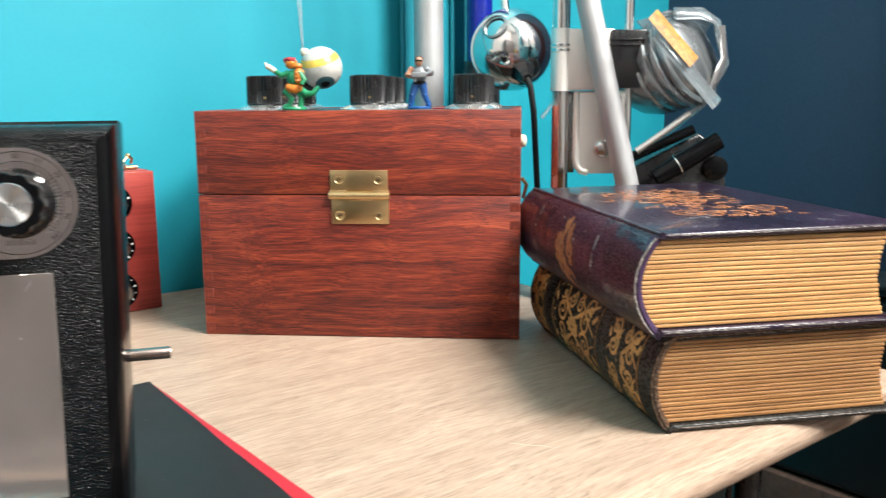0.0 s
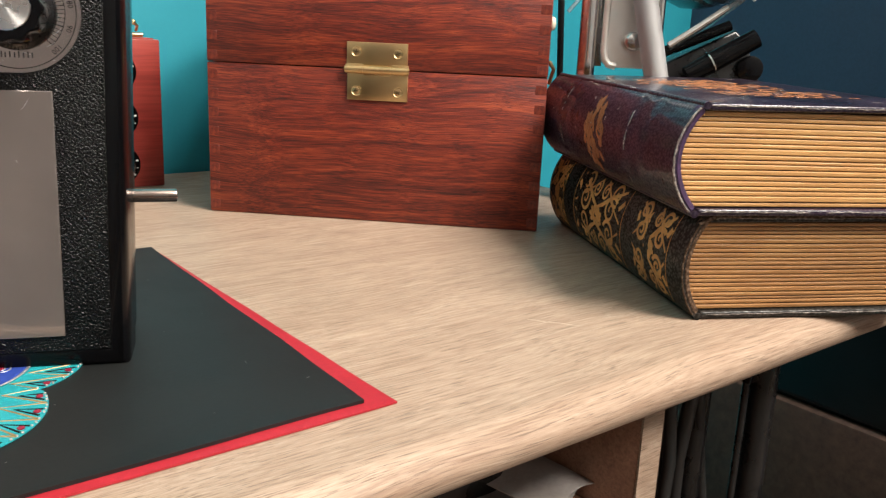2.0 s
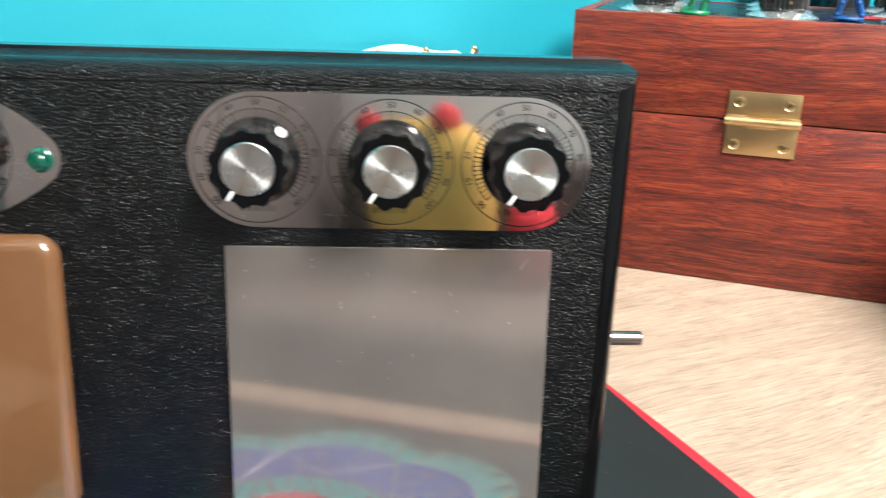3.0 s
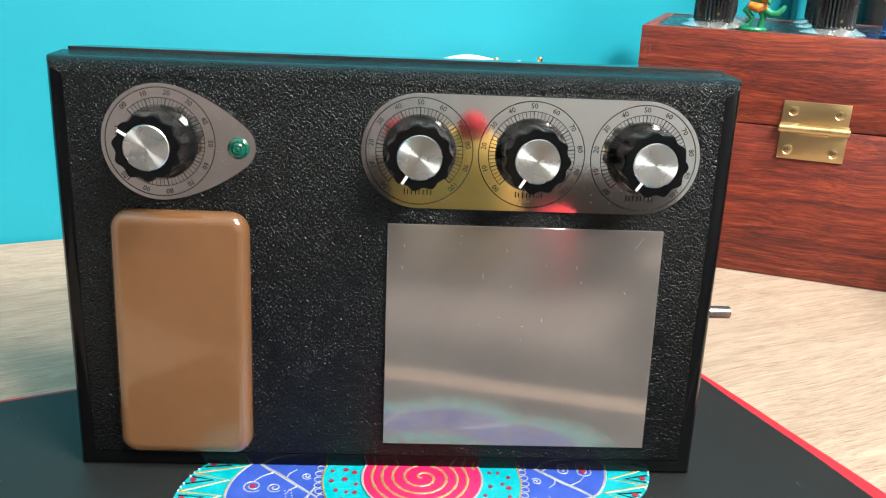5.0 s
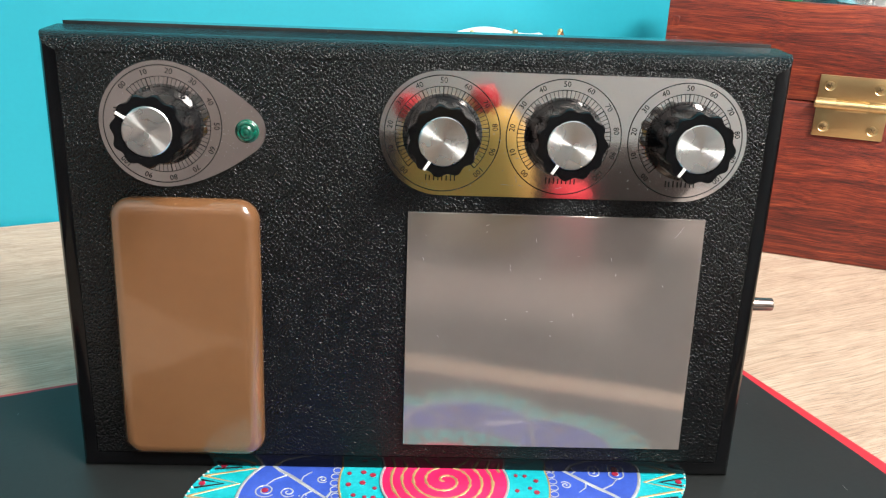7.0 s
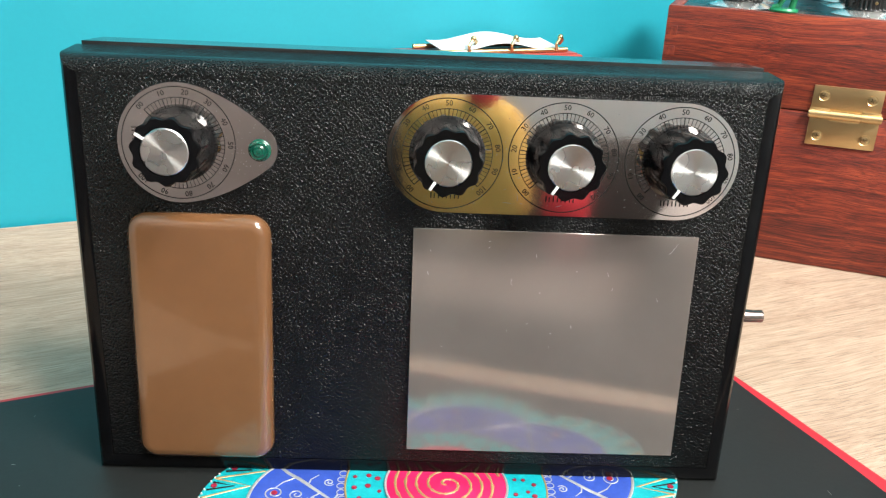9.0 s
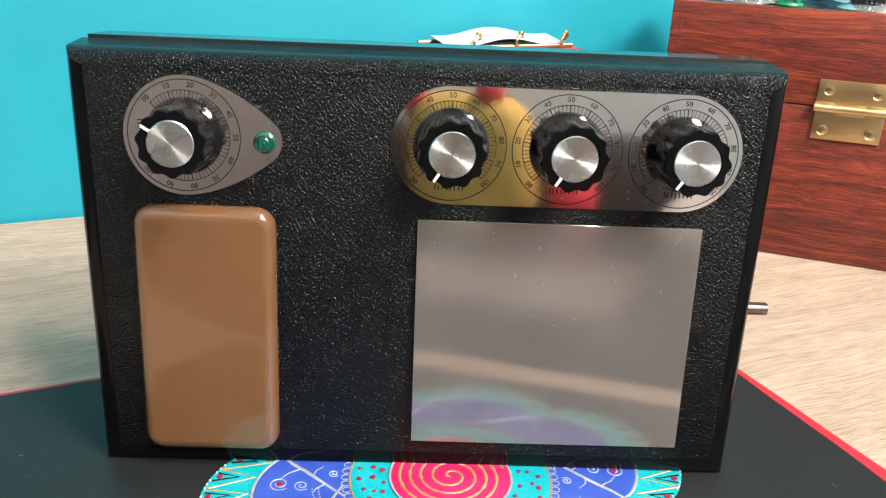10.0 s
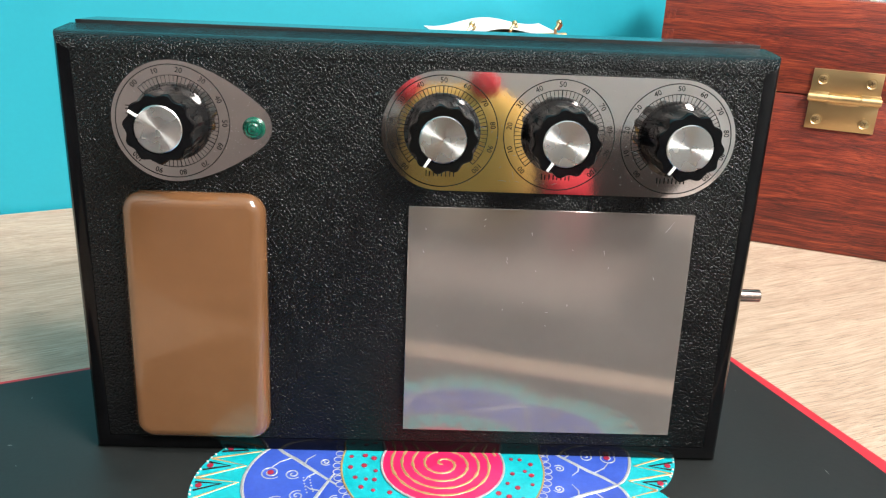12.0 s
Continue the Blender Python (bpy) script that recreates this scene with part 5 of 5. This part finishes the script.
    if seed == 1:
        rub = bmesh.new()
        for s0 in (0.052, 0.072, 0.176, 0.196):
            for k in range(7):
                f0 = rnd.uniform(0.08, 0.85) * thick
                stroke([(s0 - 0.0030 + rnd.uniform(-0.0006, 0.0006), f0 + 0.0020 * q) for q in range(rnd.randint(2, 5))], rnd.uniform(0.0003, 0.0008), rub)
        for k in range(16):
            s0, f0, a = rnd.uniform(0.01, 0.24), rnd.uniform(0.15, 0.9) * thick, rnd.uniform(0, 3.1)
            stroke([(s0 + 0.0012 * q * math.cos(a), f0 + 0.0012 * q * math.sin(a)) for q in range(3)], rnd.uniform(0.0003, 0.0007), rub)
        tagged(part("spine_scuffs", rub, WORN_PALE, t, "pale scuffs on the leather"), kind="stuff")
        # an upright leafy ornament, partly rubbed away
        c, mid = 0.124, thick * 0.48
        for k in range(64):
            f = mid + thick * 0.36 * (k / 31.5 - 1)
            wide = 0.0200 * (1 - abs(f - mid) / (thick * 0.40)) ** 0.7 + 0.0012
            x = c + rnd.uniform(-wide, wide)
            lean = rnd.choice((-0.9, -0.4, 0.3, 0.8))
            stroke([(x + lean * 0.0011 * q, f + 0.0017 * q) for q in range(-2, 3)], rnd.uniform(0.0012, 0.0026))
        for sgn in (-1, 1):
            volute(c + sgn * 0.0130, mid + 0.004, 0.0070, 1.2, sgn, 0.0012)
            stroke([(c + sgn * 0.003, mid - 0.016), (c + sgn * 0.0160, mid - 0.004), (c + sgn * 0.0140, mid + 0.007), (c + sgn * 0.001, mid + 0.019)], 0.0012)
    else:
        for c, half in ((0.0470, 0.0265), (0.1390, 0.0470), (0.2280, 0.0170)):
            for edge in (-half, half):
                joined(gold, ribbon([(c + edge, thick * k / 16) for k in range(1, 16)], 0.0005, 0.0002, on_spine))
            # a dense flower in the middle, scrolls with leaves above and below it
            mid = thick * 0.5
            for k in range(9):
                a = 2 * math.pi * k / 9
                stroke([(c + half * 0.05 * math.cos(a) * q, mid + 0.0014 * math.sin(a) * q) for q in (1, 2, 3, 4, 5)], 0.0022)
            for k in range(14):
                a = rnd.uniform(0, 6.28)
                q = rnd.uniform(0.2, 1.0)
                stroke([(c + half * 0.30 * q * math.cos(a) + 0.0016 * u, mid + 0.0075 * q * math.sin(a) + 0.0010 * u * math.sin(3 * a)) for u in (-1, 0, 1)], 0.0015)
            for up_ in (-1, 1):
                for sgn in (-1, 1):
                    volute(c + sgn * half * 0.52, mid + up_ * thick * 0.14, half * 0.26 if half < 0.03 else 0.0100, 1.5 + up_, sgn * up_, 0.0014)
                    volute(c + sgn * half * 0.60, mid + up_ * thick * 0.33, half * 0.24 if half < 0.03 else 0.0085, 4.2 * up_, -sgn * up_, 0.0012)
                    volute(c + sgn * half * 0.18, mid + up_ * thick * 0.30, half * 0.17 if half < 0.03 else 0.0062, 2.0, sgn, 0.0011)
                    stroke([(c, mid + up_ * 0.006), (c + sgn * half * 0.20, mid + up_ * thick * 0.16), (c + sgn * half * 0.42, mid + up_ * thick * 0.26), (c + sgn * half * 0.86, mid + up_ * thick * 0.40)], 0.0017)
                    stroke([(c + sgn * half * 0.1, mid + up_ * thick * 0.42), (c + sgn * half * 0.45, mid + up_ * thick * 0.24), (c + sgn * half * 0.92, mid + up_ * thick * 0.05)], 0.0012)
                    stroke([(c + sgn * half * 0.80, mid + up_ * thick * 0.20), (c + sgn * half * 0.93, mid + up_ * thick * 0.29)], 0.0022)
    tagged(part("spine_tooling", gold, gilt_mat, t, "worn gilt tooling"), kind="stuff")
    if seed == 1:
        cover = bmesh.new()
        top = lambda a, b, h: (a, b, thick + h + 0.0004 + 0.0012 * (a / BOOK_W))
        for k in range(120):
            q = rnd.uniform(0, 1)
            cx, cy = 0.088 + rnd.gauss(0, 0.019), 0.050 + 0.15 * q
            a = rnd.choice((0.2, 0.5, 2.8)) + rnd.gauss(0, 0.5)
            l = rnd.uniform(0.008, 0.026)
            joined(cover, ribbon([(cx + l * math.cos(a + 0.25 * s) * (s - 3) / 6, cy + l * math.sin(a + 0.25 * s) * (s - 3) / 6) for s in range(7)], [0.0002, 0.0009, 0.0017, 0.0011, 0.0018, 0.0008, 0.0002], 0.00015, top))
        for cx, cy, r, hand in ((0.060, 0.070, 0.014, 1), (0.116, 0.085, 0.013, -1), (0.062, 0.165, 0.014, -1), (0.112, 0.175, 0.012, 1), (0.088, 0.125, 0.016, 1)):
            joined(cover, ribbon(curl(cx, cy, r, 1.7, 0.8, 40, hand), [0.0012 * (1 - 0.6 * i / 40) for i in range(40)], 0.00015, top))
        tagged(part("cover_tooling", cover, COPPER_GILT, t, "worn copper coloured cover ornament"), kind="stuff")
        scuff = bmesh.new()
        for k in range(26):
            x, y, a = rnd.uniform(0.012, BOOK_W - 0.01), rnd.uniform(0.004, BOOK_H - 0.02), rnd.uniform(0, 3.1)
            joined(scuff, ribbon([(x + 0.003 * q * math.cos(a), y + 0.003 * q * math.sin(a)) for q in range(4)], [0.0001, 0.0003, 0.0004, 0.0001], 0.0001, top))
        tagged(part("cover_scuffs", scuff, WORN_PALE, t, "pale scuffs on the leather"), kind="stuff")


book("book", 0.0010, 0.0610, BLACK_BOOK, GILT, "thick old black leather book with gilt floral spine", (0.0015, 0.001, 3.2), 2)
book("book", 0.0632, 0.0622, PURPLE_LEATHER, COPPER_GILT, "thick old purple black leather book lying on another book", (-0.010, -0.005, 3.2), 1)


# ---- stands and lamps in the corner ----
def tripod_stand():
    t = thing("metal_stand", "nickel and chrome stand with clamp bracket and slanted tube", "stand", pose(0.0, 0.0, 0.0004))
    ax, ay, bx, by = 0.3285, 0.3168, 0.3790, 0.2765
    part("post", tube([(ax, ay, 0.0), (ax, ay, 0.62)], 0.0082, 28), CHROME, t)
    part("post", tube([(bx, by, 0.0), (bx, by, 0.62)], 0.0042, 20), CHROME, t)
    part("slanted_tube", tube([(0.2696, 0.3382, 0.62), (0.3322, 0.2881, 0.2902), (0.3873, 0.2440, 0.0)], 0.0109, 28), GREY_TUBE, t, "matt grey slanted tube")
    across = Matrix.Translation((ax, ay, 0.0)) @ Matrix.Rotation(radians(-38.7), 4, "Z")
    part("clamp_sleeve", joined(tube([(0, 0, 0.207), (0, 0, 0.2655)], 0.0098, 28), block(0.0, 0.050, -0.0075, 0.010, 0.2075, 0.265, 0.002)), STEEL, t, "brushed nickel clamp sleeve", across)
    part("clamp_block", block(0.0452, 0.0805, -0.010, 0.014, 0.209, 0.2638, 0.0018), BLACK_SATIN, t, "black clamp block", across)
    for z in (0.2485, 0.2535):
        part("block_rib", block(0.0445, 0.0812, -0.0108, 0.0148, z, z + 0.002, 0.0006), BLACK_SATIN, t, "", across)
    for z in (0.2445, 0.2490):
        part("collar", tube([(ax, ay, z), (ax, ay, z + 0.0022)], 0.0104, 28), CHROME, t)
    r = 0.012
    tongue = [(0.0150, 0.2070)] + circle(r, 10, 0.0150 + r, 0.1275 + r, 180, 270) + circle(r, 10, 0.064 - r, 0.1275 + r, 270, 360) + [(0.064, 0.2070)]
    part("bracket_plate", slab(tongue, -0.004, 0.003, 0.0022), STEEL, t, "brushed nickel bracket plate", across @ FACE)
    part("bracket_flange", tube([(0.0152, -0.002, 0.2068), (0.0152, -0.002, 0.142), (0.0165, -0.002, 0.135), (0.0205, -0.002, 0.130), (0.027, -0.002, 0.1285)], 0.0034, 16), STEEL, t, "rolled edge of the bracket", across)
    part("slot_backing", block(0.0085, 0.0150, 0.004, 0.006, 0.128, 0.2068, 0.0006), DULL_CHROME, t, "", across)
    for u, z in ((0.0490, 0.1985), (0.0405, 0.1520)):
        part("bolt", lathe([(0.0084, 0.0), (0.0086, 0.0022), (0.0084, 0.0060), (0.0074, 0.0082), (0.0056, 0.0094), (0.0005, 0.0098)], 28), SKIRT, t, "", across @ Matrix.Translation((u, -0.003, z)) @ FACE)
    part("stay_wire", tube([(ax + 0.055, ay - 0.030, 0.16), (ax + 0.048, ay - 0.035, 0.0)], 0.0016, 10), CHROME, t)
    part("base", block(-0.02, 0.10, -0.03, 0.03, 0.0, 0.008, 0.003), STEEL, t, "", across)


tripod_stand()


def sphere_lamp():
    cx, cy, cz = 0.3735, 0.4345, 0.2520
    t = thing("chrome_ball_lamp", "round chrome ball lamp with black gland and cable", "lamp", pose(cx, cy, 0.0004))
    r = 0.0445
    up = Matrix.Translation((0, 0, cz))
    part("ball", ball((0, 0, 0), r, 56), CHROME, t, "", up)
    part("seam", lathe([(r * 1.0, -0.0006), (r * 1.004, -0.0004), (r * 1.004, 0.0004), (r * 1.0, 0.0006)], 64), DULL_CHROME, t, "", up @ pose(0, 0, 0, 62, 20, 0))
    part("ring_badge", lathe([(0.012, -0.001), (0.014, 0.0), (0.014, 0.0015), (0.012, 0.0025)], 32, closed=False), DULL_CHROME, t, "", up @ pose(0, 0, 0, 60, 0, -70) @ Matrix.Translation((0, 0, r - 0.0005)))
    gland = up @ pose(0, 0, 0, 0, 0, -24) @ pose(0, 0, 0, 0, 122, -90)
    part("gland", lathe([(0.0135, r - 0.006), (0.0135, r + 0.003), (0.0105, r + 0.006), (0.0085, r + 0.012), (0.0060, r + 0.016)], 6), BLACK_SATIN, t, "black cable gland", gland)
    end = gland @ Vector((0, 0, r + 0.014))
    part("cable", tube([end, (end.x + 0.003, end.y - 0.003, end.z - 0.010), (end.x + 0.008, end.y - 0.003, end.z - 0.035), (end.x * 0.6 + 0.016, end.y * 0.6 - 0.012, 0.10), (0.040, -0.030, 0.004)], 0.0033, 12), RUBBER, t, "black cable")
    part("stem", tube([(0.020, 0.030, cz + 0.030), (0.03, 0.05, cz + 0.12), (0.03, 0.06, cz + 0.36), (0.03, 0.12, cz + 0.42), (0.03, 0.1768, cz + 0.43)], 0.005, 14), CHROME, t)
    part("cable_tie", tube([(0.024, -0.024, 0.178), (0.036, -0.032, 0.196), (0.046, -0.040, 0.206)], 0.0020, 8), FROSTED, t)


sphere_lamp()


def spot_lamp():
    """A clear cased spotlight on a black clamp, tilted."""
    t = thing("clamp_spotlight", "dull chrome spotlight in clear acrylic yoke on a black clamp", "spotlight", pose(0.4150, 0.2625, 0.0004))
    face = pose(0, 0, 0, 0, 0, -38.7)
    head = Matrix.Translation((0.0, 0.0, 0.229)) @ face @ Matrix.Translation((0.004, 0.004, 0)) @ Vector((0.64, -0.60, 0.40)).to_track_quat("Z", "Y").to_matrix().to_4x4()
    part("reflector", lathe([(0.0110, -0.052), (0.0220, -0.047), (0.0330, -0.036), (0.0400, -0.022), (0.0430, -0.010), (0.0415, -0.008), (0.0440, -0.004), (0.0455, 0.004), (0.0435, 0.006), (0.0460, 0.009), (0.0470, 0.015), (0.0450, 0.017), (0.0380, 0.017), (0.0300, 0.008), (0.0100, -0.004)], 64), DULL_CHROME, t, "dull ringed chrome reflector", head)
    part("lens_ring", lathe([(0.0450, 0.0155), (0.0485, 0.018), (0.0485, 0.024), (0.0440, 0.026)], 56, closed=False), ACRYLIC, t, "", head)
    part("front_dome", lathe([(0.0440, 0.0195), (0.0432, 0.0240), (0.0390, 0.0310), (0.0300, 0.0375), (0.0180, 0.0415), (0.0010, 0.0430)], 48), DULL_CHROME, t, "smooth dull chrome dome", head)
    def bar(points, width, thick, material, name, y):
        return part(name, tube([(x, y, z) for x, z in points], width, 8, flat=thick), material, t, "", face)
    bar([(-0.0228, 0.2582), (0.034, 0.194)], 0.0088, 0.22, ACRYLIC, "flat_bar", -0.062)
    bar([(-0.0277, 0.2739), (0.0107, 0.2316)], 0.0085, 0.16, AMBER, "amber_label", -0.0650)
    plate = [(-0.030, 0.272), (0.004, 0.281), (0.044, 0.274), (0.030, 0.250), (-0.012, 0.252)]
    part("top_plate", slab(plate, -0.0015, 0.0015, 0.0004), ACRYLIC, t, "", face @ Matrix.Translation((0, -0.010, 0)) @ FACE)
    yoke = [(0.004, 0.278), (0.030, 0.278), (0.0441, 0.2700), (0.0541, 0.2313), (0.0340, 0.1940), (0.0077, 0.1725), (-0.027, 0.1454)]
    bar(yoke, 0.0085, 0.45, ACRYLIC, "yoke", -0.018)
    bar([(0.046, 0.266), (0.050, 0.236), (0.034, 0.200)], 0.0035, 0.8, SKIRT, "yoke_arm", -0.028)
    bar([(0.020, 0.186), (-0.004, 0.168), (-0.030, 0.150)], 0.0030, 0.8, SKIRT, "yoke_arm", -0.026)
    part("clamp_arm", tube([(-0.034, -0.02, 0.143), (0.026, -0.02, 0.170)], 0.0050, 12), BLACK_PLASTIC, t, "", face)
    part("clamp_barrel", tube([(-0.012, -0.030, 0.124), (0.009, -0.030, 0.136), (0.048, -0.030, 0.160)], [0.0080, 0.0095, 0.0088], 20), BLACK_PLASTIC, t, "", face)
    part("spring_ring", tube([(0.0085, -0.030, 0.1357), (0.0097, -0.030, 0.1364)], 0.0108, 20), CHROME, t, "", face)
    jaw = [(-0.032, 0.132), (0.034, 0.166), (0.044, 0.158), (0.062, 0.120), (0.064, 0.0), (-0.020, 0.0), (-0.032, 0.10)]
    part("clamp_body", slab(jaw, -0.016, 0.014, 0.003), BLACK_SATIN, t, "", face @ FACE)
    part("pivot", lathe([(0.012, 0.0), (0.012, 0.004), (0.007, 0.006), (0.0005, 0.006)], 28), BLACK_PLASTIC, t, "", face @ Matrix.Translation((0.050, -0.014, 0.132)) @ FACE)


spot_lamp()


def back_poles():
    t = thing("metal_pole", "thick matt aluminium pole standing at the back of the desk", "pole", pose(0.3555, 0.558, 0.0004))
    part("shaft", tube([(0, 0, 0.006), (0, 0, 1.2)], 0.0175, 32), GREY_TUBE, t)
    part("base", lathe([(0.042, 0.0), (0.042, 0.006), (0.036, 0.010), (0.018, 0.012)], 40), GREY_TUBE, t)
    t = thing("blue_tube_lamp", "deep blue tube with a black base by the wall", "tube lamp", pose(0.4503, 0.5745, 0.0))
    part("tube", tube([(0, 0, 0.245), (0, 0, 0.75)], 0.0165, 28), DEEP_BLUE, t)
    part("base", lathe([(0.026, -0.30), (0.026, 0.21), (0.020, 0.238), (0.0195, 0.246)], 32), BLACK_SATIN, t)
    part("bracket", block(-0.012, 0.012, 0.020, 0.0372, 0.10, 0.14, 0.002), BLACK_SATIN, t)
    for x in (0.3533, 0.4324):
        single("wall_cable", tube([(x, 0.6085, -0.3), (x + 0.001, 0.6085, 0.4), (x - 0.001, 0.6085, 1.2)], 0.0033, 10), TEAL, "thin cable painted over on the teal wall", "cable", None, "wall cables")


back_poles()


def sofa():
    """Unseen, added behind the camera; gives the bright plates their mirrored colours."""
    t = thing("sofa", "unseen taupe sofa added for the plates to mirror", "sofa", pose(-0.92, -1.70, FLOOR_Z))
    part("seat", block(-0.75, 0.54, -0.30, 0.40, 0.12, 0.44, 0.06, 4), TAUPE_CLOTH, t)
    part("backrest", block(-0.75, 0.54, -0.45, -0.28, 0.12, 0.75, 0.06, 4), BROWN_CLOTH, t, "dark brown cloth backrest")
    for x in (-0.85, 0.52):
        part("armrest", block(x, x + 0.12, -0.42, 0.40, 0.10, 0.64, 0.05, 4), TAUPE_CLOTH, t)
    for x in (-0.72, 0.56):
        for y in (-0.38, 0.32):
            part("leg", tube([(x, y, 0.0), (x, y, 0.13)], [0.018, 0.025], 14), BLACK_SATIN, t)
    for x, y, z, a, g, gz, m, l in ((-0.075, -0.12, 0.660, 8, 1.1, 1.1, YELLOW_CLOTH, "mustard yellow cushion added for its mirror image"), (0.24, -0.10, 0.548, -10, 0.34, 0.58, RED_CLOTH, "small red cushion added for its mirror image")):
        bm = ball((0, 0, 0), 1.0, 32, (0.22, 0.075, 0.21))
        for v in bm.verts:
            v.co.x = math.copysign(abs(v.co.x / 0.22) ** 0.55, v.co.x) * 0.19 * g
            v.co.z = math.copysign(abs(v.co.z / 0.21) ** 0.55, v.co.z) * 0.19 * gz
        c = single("cushion", bm, m, l, "cushion", pose(-0.92 + x, -1.70 + y, FLOOR_Z + z, -14, 0, a), "cushions")
        if m is YELLOW_CLOTH:
            for px, pz in ((0.085, 0.215), (-0.165, 0.185)):
                part("patch", ball((px, 0.012, pz), 0.05, 20, (0.9, 0.75, 0.9)), RED_CLOTH, c, "red cloth lump added for its mirror image")


sofa()


def wardrobe():
    """Unseen, added by the west wall; darkens what the bright plates mirror."""
    t = thing("wardrobe", "unseen grey wardrobe added for the plates to mirror", "wardrobe", pose(ROOM_X0 + 0.01, -1.95, FLOOR_Z))
    part("body", block(0.0, 0.38, 0.0, 1.30, 0.06, 1.95, 0.004), WARDROBE_GREY, t)
    part("plinth", block(0.0, 0.35, 0.02, 1.28, 0.0, 0.06, 0.003), WARDROBE_GREY, t)
    for y0 in (0.006, 0.653):
        door = part("door", block(0.382, 0.402, y0, y0 + 0.641, 0.08, 1.94, 0.004), WARDROBE_GREY, t)
        y = y0 + (0.60 if y0 < 0.3 else 0.04)
        part("handle", tube([(0.402, y, 0.95), (0.425, y, 0.96), (0.425, y, 1.08), (0.402, y, 1.09)], 0.005, 10), STEEL, door, "nickel handle")


wardrobe()
